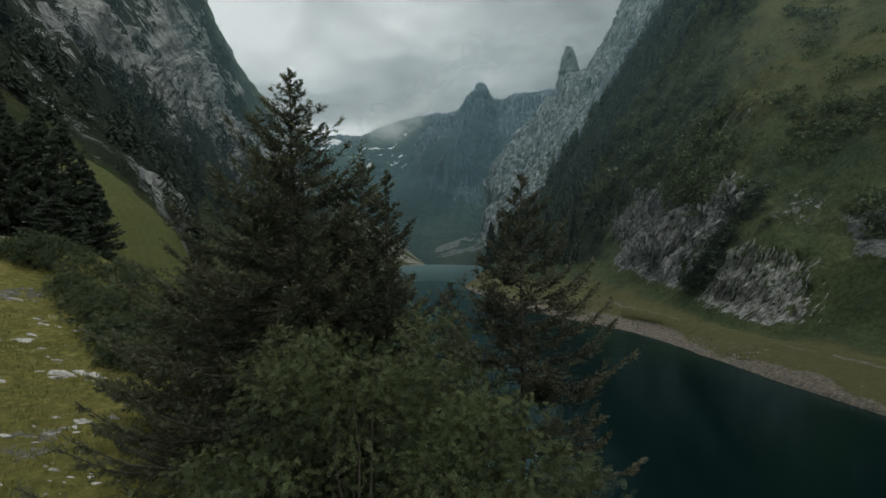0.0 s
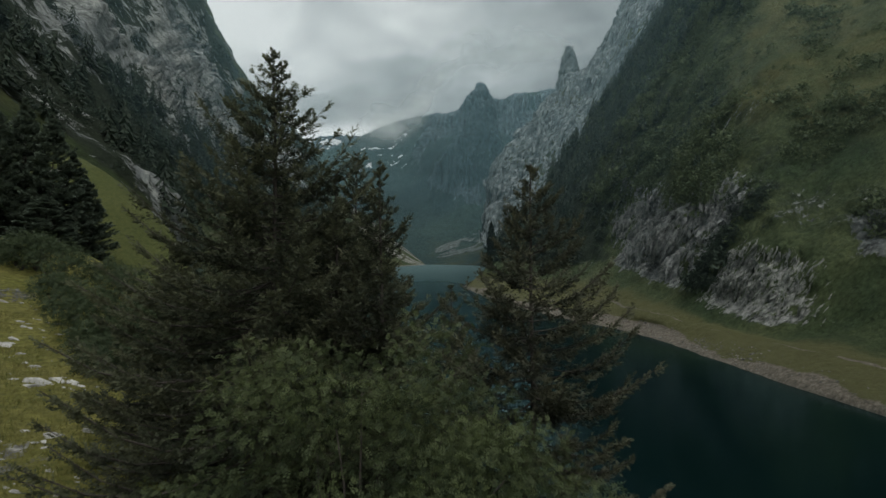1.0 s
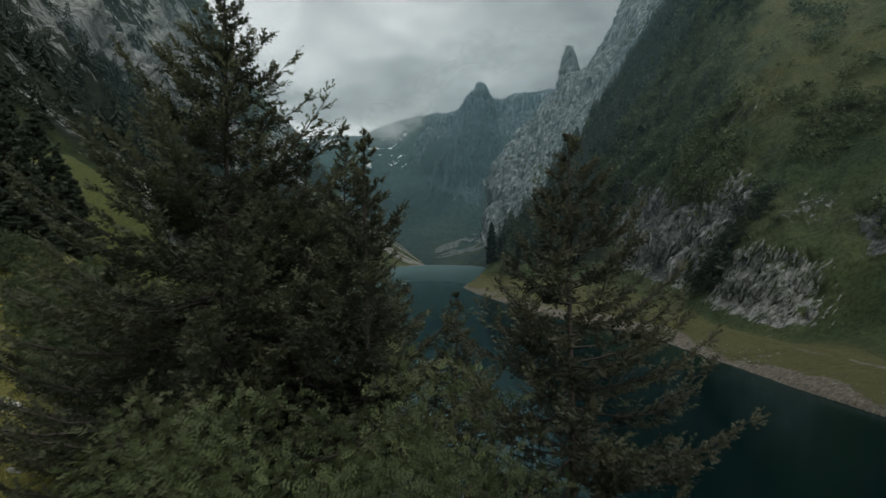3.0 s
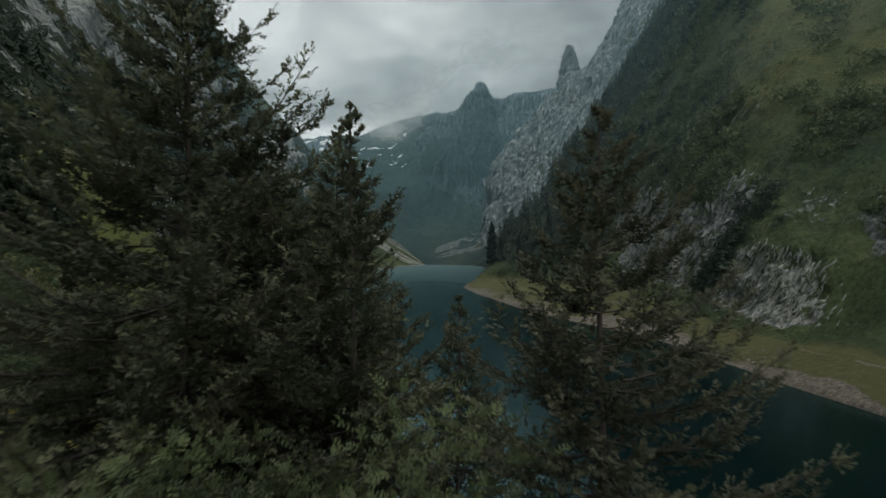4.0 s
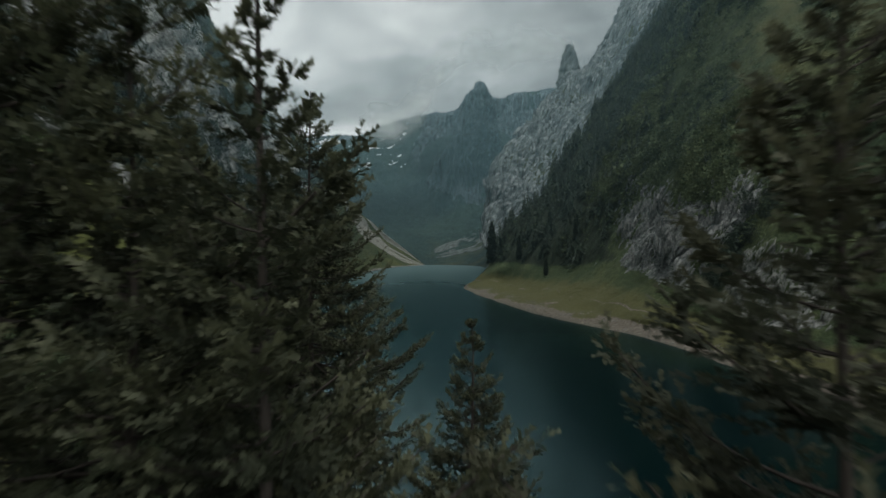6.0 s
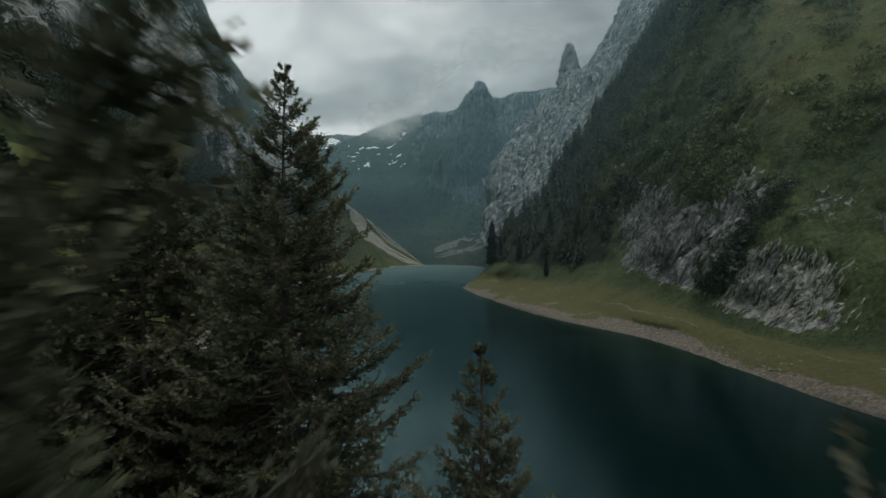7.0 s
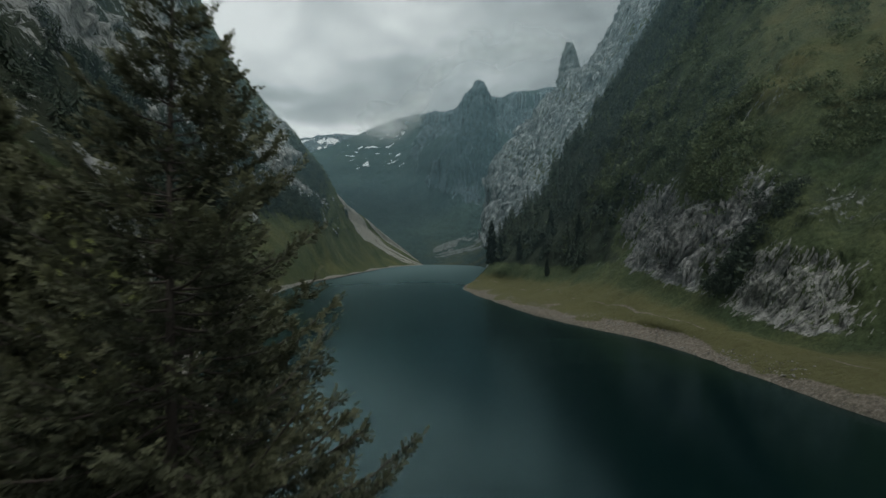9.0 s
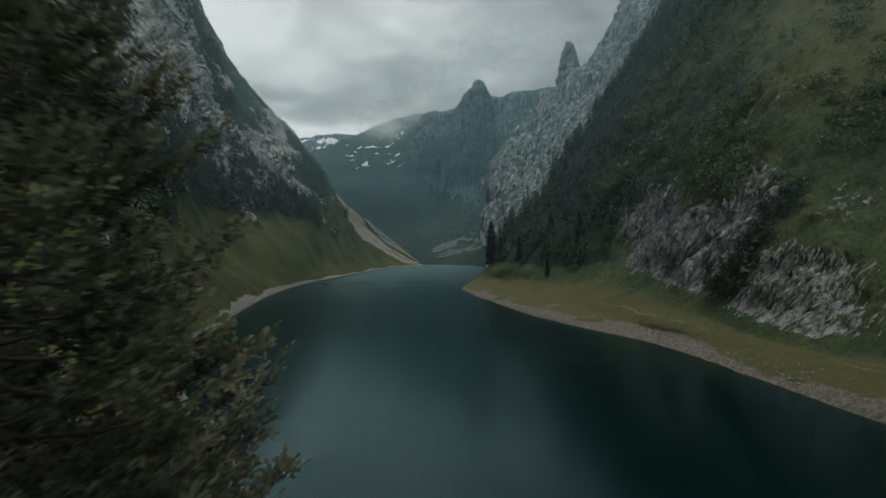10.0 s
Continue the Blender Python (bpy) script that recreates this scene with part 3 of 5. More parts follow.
def build_centre():
    s, u, v = loft([C_SHORE, C_MEADOW, C_FOOT, C_LOW, C_MID, C_HIGH, C_TOP, C_BACK], 270, 250)
    n0 = fbm(s / 90, 5, 23)
    rock = np.clip((0.75 + 0.4 * n0) * sstep(2.3, 3.2, v + 0.4 * n0) * sstep(3.8, 4.8, u + 0.5 * n0) + 0.3 * sstep(3, 5, v) * (0.6 + n0), 0, 1)
    n2 = fbm(np.stack([v * 7.0 - u * 1.4, u * 0.8, 0 * u], -1), 4, 25)
    fan = np.exp(-((v - 1.05 - 0.2 * (u - 4.6)) / 0.42) ** 2) * sstep(4.1, 5.2, u) * (1 - sstep(9.2, 9.9, u)) * (0.78 + 0.9 * n2)
    fan2 = np.exp(-((v - 2.0 - 0.33 * (u - 3.0) - 0.12 * n0) / 0.09) ** 2) * sstep(3.0, 3.6, u) * (1 - sstep(4.2, 4.8, u)) * (0.42 + 0.6 * n2)
    spots = vnoise(s / 19.0, 77) + 0.5 * vnoise(s / 9.0, 78)
    snow = sstep(0.45, 0.75, spots) * sstep(3.6, 4.0, v) * (1 - sstep(5.3, 5.8, v)) * sstep(1.6, 2.1, u) * (1 - sstep(3.6, 4.2, u))
    d = slope(s, 12, 110, 41, (rock + 0.3) * sstep(2, 3.5, v) * (1 - 0.75 * sstep(4.6, 6, v)), 1.0, (0.05, 0.1, 1.0))
    d = s + (d - s) * (1 - 0.6 * sstep(5, 6, v))[..., None]
    d = s + (d - s) * (sstep(0.5, 3, v)[..., None] * 0.95 + 0.05)
    d = d + normals(d) * (5 * fbm(d / 26, 4, 47, True) * sstep(2.6, 3.6, v) * (0.3 + rock))[..., None]
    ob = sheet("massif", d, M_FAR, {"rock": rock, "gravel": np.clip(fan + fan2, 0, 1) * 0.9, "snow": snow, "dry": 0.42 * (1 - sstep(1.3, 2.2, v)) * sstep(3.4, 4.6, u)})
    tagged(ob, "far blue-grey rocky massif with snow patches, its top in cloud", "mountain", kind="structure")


def build_left():
    s, u, v = loft([L_SHORE, L_BEACH, L_FOOT, L_LOW, L_HIGH, L_RIDGE, L_BACK], 340, 260)
    n0 = fbm(s / 32, 5, 53)
    n1 = fbm(s / 90, 4, 57)
    nb = 0.16 * fbm(s / 70, 4, 58)
    pale = np.exp(-((v - 3.98 + 0.10 * (u - 4) + nb) / 0.40) ** 2) + 0.8 * np.exp(-((v - 4.5 + 0.05 * (u - 4) - nb) / 0.14) ** 2)
    pale = pale + (0.30 + 0.8 * n0) * np.exp(-((v - 3.10 - 0.5 * nb) / 0.09) ** 2) * (1 - sstep(3.4, 4.2, u)) + 0.7 * np.exp(-((u - 5.6 - 0.4 * (v - 3.6) + 3 * nb) / 0.3) ** 2)
    rock = np.clip((0.62 + 0.7 * n0) * pale + 0.14 + 0.45 * n1, 0, 1) * sstep(2.95, 3.25, v + 0.35 * n0) * (1 - sstep(7.6, 8.6, u))
    rock = np.maximum(rock, (0.50 + 0.7 * n0) * np.exp(-((v - 2.95) / 0.17) ** 2) * (1 - sstep(3.0, 3.7, u)))
    heath_shade = sstep(2.9, 3.25, v + 0.35 * n0) * (1 - sstep(4.3, 4.9, v + 0.3 * n1)) * (1 - sstep(6.6, 7.6, u + 0.4 * n1)) * 0.95 + 0.4 * sstep(4.3, 4.6, v) * (1 - sstep(6.6, 7.6, u)) + 0.22 * sstep(1.3, 1.8, v) * (1 - sstep(2.9, 3.25, v))
    run = v + 1.8 * (u - 8)
    streak = fbm(np.stack([run * 3.2, (u - 0.3 * v) * 0.8, 0 * u], -1), 4, 89)
    scree = sstep(7.4, 7.8, u) * sstep(4.1, 4.9, run + 0.35 * streak) * np.clip(0.62 + 0.7 * streak, 0, 1)
    gravel = np.clip(1 - sstep(0.9, 1.15, v + 0.15 * n0), 0, 1)
    d = slope(s, 7.5, 60, 61, rock * sstep(2.8, 3.4, v) + 0.12, 1.3, (0.3, 0.6, -0.7)) - normals(s) * (3.0 * sstep(3.6, 4.6, v))[..., None]
    d = s + (d - s) * (1 - 0.45 * sstep(4.2, 5.0, v))[..., None]
    d = d + normals(s) * (2.6 * fbm(s / 17 * (1, 1, 0.7), 4, 63, True) * sstep(3.1, 3.6, v) * (0.35 + rock))[..., None]
    d = s + (d - s) * ((sstep(0.8, 3.0, v) * (1 - 0.9 * sstep(8.5, 9.8, u)))[..., None] * 0.96 + 0.04)
    ob = sheet("slope_west", d, M_SLOPE_W, {"rock": rock, "gravel": np.clip(np.maximum(gravel, scree), 0, 1), "heath_shade": heath_shade, "dry": 0.4 * sstep(1.4, 1.9, v) * (1 - sstep(2.9, 3.1, v)) * (1 - sstep(4, 5, u))}, True)
    tagged(ob, "steep mountainside with grey cliffs, dark scrub and a scree fan", "mountainside", kind="structure")
    return d, u, v, rock


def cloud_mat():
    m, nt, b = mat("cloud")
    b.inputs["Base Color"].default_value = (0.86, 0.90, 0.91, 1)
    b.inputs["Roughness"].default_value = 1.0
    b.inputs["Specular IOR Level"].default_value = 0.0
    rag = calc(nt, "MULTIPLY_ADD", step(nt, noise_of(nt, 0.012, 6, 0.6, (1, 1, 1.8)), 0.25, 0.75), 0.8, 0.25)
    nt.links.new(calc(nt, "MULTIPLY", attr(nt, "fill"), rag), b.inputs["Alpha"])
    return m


def build_cloud():
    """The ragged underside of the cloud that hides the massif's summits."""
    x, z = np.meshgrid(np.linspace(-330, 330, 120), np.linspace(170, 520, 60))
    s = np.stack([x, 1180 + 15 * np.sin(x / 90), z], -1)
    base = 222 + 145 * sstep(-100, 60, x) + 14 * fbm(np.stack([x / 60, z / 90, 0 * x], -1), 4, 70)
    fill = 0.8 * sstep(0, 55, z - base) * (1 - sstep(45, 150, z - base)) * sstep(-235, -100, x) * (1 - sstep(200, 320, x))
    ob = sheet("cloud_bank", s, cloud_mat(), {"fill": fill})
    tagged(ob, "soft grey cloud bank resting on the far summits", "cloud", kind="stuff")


def haze_mat(k):
    # bluish see-through tone that lays painted haze over what lies behind
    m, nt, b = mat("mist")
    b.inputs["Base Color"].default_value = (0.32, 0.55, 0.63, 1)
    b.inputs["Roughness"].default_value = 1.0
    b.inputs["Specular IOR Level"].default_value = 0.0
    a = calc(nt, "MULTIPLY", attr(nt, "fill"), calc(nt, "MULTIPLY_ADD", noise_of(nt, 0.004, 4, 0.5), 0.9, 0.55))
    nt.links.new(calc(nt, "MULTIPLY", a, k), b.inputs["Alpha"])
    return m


def build_haze_sheet(y, top, k):
    """A see-through sheet across the valley, added to stand in for distance haze."""
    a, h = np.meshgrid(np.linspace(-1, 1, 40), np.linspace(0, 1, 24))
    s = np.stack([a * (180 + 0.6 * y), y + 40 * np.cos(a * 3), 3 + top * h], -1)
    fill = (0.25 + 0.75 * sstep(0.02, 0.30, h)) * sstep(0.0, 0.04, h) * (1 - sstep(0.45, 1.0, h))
    tagged(sheet("haze_sheet", s, haze_mat(k), {"fill": fill}), "thin bluish sheet across the valley standing in for distance haze", "mist", kind="stuff")


RIGHT = build_right()
WALL = build_wall()
build_centre()
LEFT = build_left()
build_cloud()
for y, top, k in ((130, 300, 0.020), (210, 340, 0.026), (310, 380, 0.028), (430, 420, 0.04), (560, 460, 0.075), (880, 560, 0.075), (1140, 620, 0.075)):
    build_haze_sheet(y, top, k)


def build_far():
    s, u, v = loft([F_LOW, F_MID, F_TOP, F_BACK], 120, 60)
    s = s + normals(s) * (18 * fbm(s / 120, 5, 33, True))[..., None] * sstep(0.2, 1, v)[..., None]
    snow = 0.22 + 0.5 * fbm(s / 60, 4, 36)
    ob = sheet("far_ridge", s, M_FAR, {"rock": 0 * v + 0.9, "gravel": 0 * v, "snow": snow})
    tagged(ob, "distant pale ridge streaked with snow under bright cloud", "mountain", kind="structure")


build_far()


# the spires beside the grey wall
def rock_spire(name, foot, height, radius, lean, seed):
    nu, nv = 40, 60
    a, h = np.meshgrid(np.linspace(0, 2 * np.pi, nu), np.linspace(0, 1, nv))
    r = radius * ((1 - h) ** 0.75 * 0.92 + 0.03)
    p = np.stack([r * np.cos(a) + lean * height * h ** 1.5, r * np.sin(a), height * h], -1)
    w = fbm(np.stack([np.cos(a), np.sin(a), h * 3.0], -1) * 1.7 + seed, 5, seed, True)
    p[..., :2] += (np.stack([np.cos(a), np.sin(a)], -1) * (radius * 0.28 * w * (1 - 0.6 * h))[..., None])
    p[:, -1] = p[:, 0]
    ob = sheet(name, p + np.array(foot), M_WALL, {"rock": np.ones((nv, nu)), "gravel": np.zeros((nv, nu))})
    return tagged(ob, "slender grey limestone spire on the mountain ridge", "rock spire", kind="structure")


rock_spire("rock_spire", (186, 866, 205), 117, 24, -0.02, 5)
rock_spire("rock_spire", (216, 880, 230), 72, 18, 0.06, 9)


# lake, its bed and the land to the horizon
def build_ground():
    me = raw_mesh("ground", [(-4500, -4500, -8), (4500, -4500, -8), (4500, 4500, -8), (-4500, 4500, -8)], [(0, 1, 2, 3)], M_SLOPE)
    tagged(new("ground", me), "ground sheet under lake and valley", "ground", kind="structure")
    me = raw_mesh("water", [(-300, -200, 0), (300, -200, 0), (300, 1120, 0), (-300, 1120, 0)], [(0, 1, 2, 3)], M_WATER)
    tagged(new("water", me), "dark teal lake water with faint ripples", "lake", kind="structure")


build_ground()

SHORE_Y = np.array([-120, -60, 0, 25, 50, 75, 100, 135, 180.0])
SHORE_X = np.array([30, 28, 22, 16, 1, -18, -31, -48, -62.0])
BANK_S = np.array([-30, -6, 0, 8, 16, 22, 28, 40, 60, 90, 140.0])
BANK_Z = np.array([-6, -3, 0, 7.5, 14.5, 18, 19.8, 20.6, 22.0, 25, 34.0])


def hill(x, y):
    """Height of the near meadow and its bank above the lake."""
    x, y = np.asarray(x, float), np.asarray(y, float)
    s = np.interp(y, SHORE_Y, SHORE_X) - x
    p = np.stack([x, y, 0 * x], -1)
    return np.interp(s, BANK_S, BANK_Z) + 0.13 * np.clip(y - 32, 0, 24) * sstep(15, 30, s) + 0.12 * np.clip(-22 - x, 0, 60) + 12.0 * sstep(2, 17, s) * sstep(70, 89, y) - 0.9 * np.clip(y - 93, 0, 60) + 0.9 * fbm(p / 14, 4, 5) * sstep(0, 12, s) + 0.12 * fbm(p / 1.7, 3, 8)


def build_hill():
    x, y = np.meshgrid(np.linspace(-75, 40, 180), np.linspace(-60, 140, 230))
    z = hill(x, y)
    s = np.stack([x, y, z], -1)
    st = np.interp(y, SHORE_Y, SHORE_X) - x
    rock = np.clip(sstep(0.55, 0.95, fbm(s / 6, 4, 15)) * 0.55, 0, 1)
    gravel = 1 - sstep(1.5, 4, st)
    # dark undergrowth below the near trees, with their shade painted into its colour
    ob = sheet("meadow_ground", s, M_HILL, {"rock": rock, "gravel": gravel, "lush": 0.85 * sstep(52, 68, y), "heath_shade": 0.14 * sstep(58, 72, y) + 0.04 + 0.6 * sstep(-10, -4, x + 0.6 * (y - 15) + 2.0 * fbm(s / 5, 3, 17)) * sstep(2, 12, y) * (1 - sstep(3, 9, x)) * (1 - sstep(50, 62, y))})
    tagged(ob, "sloping yellow-green alpine meadow dropping to the lake", "meadow", kind="structure")


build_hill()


# ---------------------------------------------------------------- trees
def tubes(paths, radii, sides):
    """Tapered tubes along paths (n, k, 3) with radii (n, k)."""
    n, k, _ = paths.shape
    d = np.gradient(paths, axis=1)
    d /= np.linalg.norm(d, axis=2, keepdims=True) + 1e-9
    ref = np.where(np.abs(d[..., 2:3]) > 0.9, np.array([1.0, 0, 0]), np.array([0, 0, 1.0]))
    a = np.cross(d, ref)
    a /= np.linalg.norm(a, axis=2, keepdims=True) + 1e-9
    b = np.cross(d, a)
    t = np.arange(sides) / sides * 2 * np.pi
    v = paths[:, :, None] + radii[:, :, None, None] * (a[:, :, None] * np.cos(t)[:, None] + b[:, :, None] * np.sin(t)[:, None])
    i = np.arange(n * k * sides).reshape(n, k, sides)
    f = np.stack([i[:, :-1], np.roll(i, -1, 2)[:, :-1], np.roll(i, -1, 2)[:, 1:], i[:, 1:]], -1).reshape(-1, 4)
    return v.reshape(-1, 3), f


def slivers(base, way, length, width, rng):
    """One thin pointed blade at each base along way."""
    n = len(base)
    side = np.cross(way, rng.normal(size=(n, 3)))
    side /= np.linalg.norm(side, axis=1, keepdims=True) + 1e-9
    v = np.stack([base - side * width[:, None], base + side * width[:, None], base + way * length[:, None]], 1)
    return v.reshape(-1, 3), np.arange(3 * n).reshape(n, 3)


def conifer(name, foot, height, radius, boughs, seed, spacing=0.02, first=0.06, taper=0.5, needle=0.09, thin=1.0,
            material=None, label="", droop=0.3, lean=(0, 0), crowded=0.0, single=False, coarse=1.0):
    rng = np.random.default_rng(seed)
    root = new(name)
    root.location = foot
    tagged(root, label, "conifer tree")
    # boughs stand in whorls, with a few single ones between
    ring = np.arange(boughs) // 6
    rings = ring[-1] + 1
    h = first + (0.985 - first) * (ring / max(rings - 1, 1)) ** 0.95 + rng.normal(0, 0.24, boughs) / rings
    lone = rng.uniform(size=boughs) < 0.22
    h[lone] += rng.uniform(-0.5, 0.5, lone.sum()) / rings
    h = np.clip(h, first, 0.99)
    length = np.minimum((1 - h) * height * taper, radius * (1 + 0.1 * h)) * rng.uniform(0.70, 1.10, boughs) * rng.uniform(0.84, 1.1, rings)[ring] * (1 - 0.28 * sstep(0.72, 0.98, h)) + 0.05
    az = (np.arange(boughs) % 6) * 1.0472 + ring * 2.39996 + rng.uniform(-0.45, 0.45, boughs)
    length *= 1 - crowded * np.clip(np.sin(az), 0, 1)
    rise = np.tan(np.radians(-14 + 44 * h ** 2.2 + rng.normal(0, 7, boughs)))
    out = np.stack([np.cos(az), np.sin(az), 0 * az], -1)
    side = np.stack([-np.sin(az), np.cos(az), 0 * az], -1)
    bend = rng.normal(0, 0.12, boughs)
    axis = np.array([lean[0], lean[1], 0.0])

    def along(i, t):
        L = length[i]
        z = L * (rise[i] * t - droop * (1 - h[i]) * t * (1.2 - t) + 0.30 * t ** 3)
        p = out[i] * (L * t)[:, None] + side[i] * (L * bend[i] * t * t)[:, None]
        p[:, 2] += h[i] * height + z
        return p + axis * (h[i] ** 1.5)[:, None] * height

    # boughs that would reach into the open lane between the trees are broken off
    e = np.linspace(0.2, 1, 9)
    ids = np.repeat(np.arange(boughs), 9)
    w = along(ids, np.tile(e, boughs)) + np.array(foot)
    bad = (np.abs(w[:, 0] + 0.15) < 0.6) & (np.abs(w[:, 2] - 25.6) < 0.75) & (w[:, 1] < 21.5)
    length[np.unique(ids[bad])] *= 0.35
    k = 6
    i = np.repeat(np.arange(boughs), k)
    t = np.tile(np.linspace(0, 1, k), boughs)
    paths = along(i, t).reshape(boughs, k, 3)
    rad = (0.008 * length + 0.005)[:, None] * np.linspace(1, 0.25, k)
    limbs = []
    if single:
        for n in range(boughs):
            v, f = tubes(paths[n:n + 1], rad[n:n + 1], 4)
            limbs.append(part("bough", raw_mesh("bough", v, f, M_BARK, True), root))
    else:
        v, f = tubes(paths, rad, 4)
        tagged(part("branchwork", raw_mesh("branchwork", v, f, M_BARK, True), root), kind="stuff")
    tk = np.linspace(0, 1, 14)
    tp = np.stack([lean[0] * height * tk ** 1.5 + 0.03 * np.sin(tk * 9 + seed), lean[1] * height * tk ** 1.5 + 0.03 * np.cos(tk * 7), height * (tk * 1.0)], -1)
    tp[0, 2] = -0.6
    v, f = tubes(tp[None], (0.0075 * height * (1 - tk) ** 0.9 + 0.010)[None], 10)
    part("trunk", raw_mesh("trunk", v, f, M_BARK, True), root)
    # side limbs along each bough, in its plane, and short ones that thicken the bough itself
    nt = (5 + length / 0.15 * thin).astype(int)
    i = np.repeat(np.arange(boughs), nt * 2)
    t = rng.uniform(0.12, 1.0, len(i)) ** 0.75
    sgn = np.where(np.arange(len(i)) % 2, 1.0, -1.0)
    base = along(i, t)
    fwd = along(i, np.minimum(t + 0.05, 1.05)) - base
    fwd /= np.linalg.norm(fwd, axis=1, keepdims=True) + 1e-9
    core = rng.uniform(size=len(i)) < 0.3
    fan = np.radians(np.where(core, rng.uniform(0, 14, len(i)), rng.uniform(22, 62, len(i))))
    way = fwd * np.cos(fan)[:, None] + side[i] * (sgn * np.sin(fan))[:, None]
    way[:, 2] += rng.normal(-0.10, 0.20, len(i))
    way /= np.linalg.norm(way, axis=1, keepdims=True)
    tl = (np.minimum(0.20, 0.02 + 0.27 * length[i]) + 0.27 * length[i] * (1.05 - t) * ~core) * rng.uniform(0.55, 1.15, len(i))
    tl = np.minimum(tl, 0.8)
    # sprigs all round each limb, shorter towards its end
    ns = np.maximum(4, tl / (0.030 * coarse)).astype(int)
    a = np.repeat(np.arange(len(tl)), ns)
    k = np.arange(len(a)) - np.repeat(np.cumsum(ns) - ns, ns)
    f = (k + 1.0) / ns[a]
    sb = base[a] + way[a] * (tl[a] * f)[:, None]
    sb[:, 2] += tl[a] * (0.16 * f ** 3 - 0.18 * f * (1.1 - f))
    r = rng.normal(size=(len(a), 3))
    r -= way[a] * np.sum(r * way[a], 1, keepdims=True)
    r /= np.linalg.norm(r, axis=1, keepdims=True) + 1e-9
    sw = way[a] + r * (rng.uniform(0.5, 1.05, len(a)) * (k < ns[a] - 1))[:, None] + np.array([0, 0, 0.05])
    sw /= np.linalg.norm(sw, axis=1, keepdims=True)
    sl = coarse * (0.065 + 0.065 * (1 - f)) * rng.uniform(0.7, 1.25, len(a)) * (0.38 + 0.62 * np.minimum(1, length[i[a]] / 0.7))
    # needles in pairs along each sprig
    nn = np.maximum(2, sl / spacing).astype(int)
    j = np.repeat(np.arange(len(sl)), nn)
    k = np.arange(len(j)) - np.repeat(np.cumsum(nn) - nn, nn)
    q = (k + 0.4) / nn[j]
    across = np.cross(sw, np.array([0, 0, 1.0]) + rng.normal(0, 0.7, (len(sl), 3)))
    across /= np.linalg.norm(across, axis=1, keepdims=True) + 1e-9
    nb = sb[j] + sw[j] * (sl[j] * q)[:, None]
    half = sw[j] * (0.55 * sl[j] / nn[j])[:, None]
    size = needle * (1 - 0.35 * q)
    tips = []
    for flank in (-1.0, 1.0):
        w = sw[j] * 0.85 + across[j] * flank + rng.normal(0, 0.14, (len(j), 3))
        w /= np.linalg.norm(w, axis=1, keepdims=True) + 1e-9
        tips.append(np.stack([nb - half, nb + half, nb + w * (size * rng.uniform(0.7, 1.25, len(j)))[:, None]], 1))
    v = np.stack(tips, 1).reshape(-1, 3)
    bough = i[a[j]]
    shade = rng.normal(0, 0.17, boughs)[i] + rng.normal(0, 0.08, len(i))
    # needles paler towards bough ends, darker inside: young growth plus painted inner shade
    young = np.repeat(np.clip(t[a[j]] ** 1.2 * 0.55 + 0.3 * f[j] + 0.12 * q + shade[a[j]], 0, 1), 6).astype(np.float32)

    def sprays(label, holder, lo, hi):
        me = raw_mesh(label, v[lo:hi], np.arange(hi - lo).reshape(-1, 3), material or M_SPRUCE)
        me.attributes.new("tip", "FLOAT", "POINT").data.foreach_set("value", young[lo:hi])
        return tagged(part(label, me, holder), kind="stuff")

    if single:
        ends = np.searchsorted(bough, np.arange(boughs + 1)) * 6
        for n in range(boughs):
            sprays("needle_spray", limbs[n], ends[n], ends[n + 1])
    else:
        sprays("crown", root, 0, len(v))
    return root


def stand(x, y, top):
    """Foot and height of a tree at x, y whose tip is at the height top."""
    z = float(hill(x, y)) - 0.1
    return (x, y, z), top - z


def near_conifer(x, y, top, radius, boughs, seed, label, **kw):
    foot, height = stand(x, y, top)
    return conifer("spruce_tree", foot, height, radius, boughs, seed, label=label, **kw)


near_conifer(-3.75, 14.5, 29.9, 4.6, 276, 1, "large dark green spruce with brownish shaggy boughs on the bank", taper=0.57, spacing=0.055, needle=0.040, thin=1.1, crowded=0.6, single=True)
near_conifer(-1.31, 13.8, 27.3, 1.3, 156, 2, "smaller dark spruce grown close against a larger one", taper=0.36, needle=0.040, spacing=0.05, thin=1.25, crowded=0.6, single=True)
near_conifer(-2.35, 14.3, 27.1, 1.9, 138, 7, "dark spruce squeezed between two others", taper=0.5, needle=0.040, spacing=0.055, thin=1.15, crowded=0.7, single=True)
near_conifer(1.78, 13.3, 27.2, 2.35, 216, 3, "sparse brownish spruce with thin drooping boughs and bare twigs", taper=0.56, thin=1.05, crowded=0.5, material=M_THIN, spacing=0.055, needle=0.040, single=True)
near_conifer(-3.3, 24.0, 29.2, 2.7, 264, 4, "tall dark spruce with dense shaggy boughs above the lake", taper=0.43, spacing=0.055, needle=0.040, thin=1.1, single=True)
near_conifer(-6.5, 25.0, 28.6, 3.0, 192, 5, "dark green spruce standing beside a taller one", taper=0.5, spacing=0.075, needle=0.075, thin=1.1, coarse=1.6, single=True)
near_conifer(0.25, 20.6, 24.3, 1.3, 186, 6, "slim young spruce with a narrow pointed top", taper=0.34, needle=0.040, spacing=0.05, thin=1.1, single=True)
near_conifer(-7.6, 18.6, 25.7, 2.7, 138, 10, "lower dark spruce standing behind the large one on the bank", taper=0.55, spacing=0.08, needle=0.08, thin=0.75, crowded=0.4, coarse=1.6)
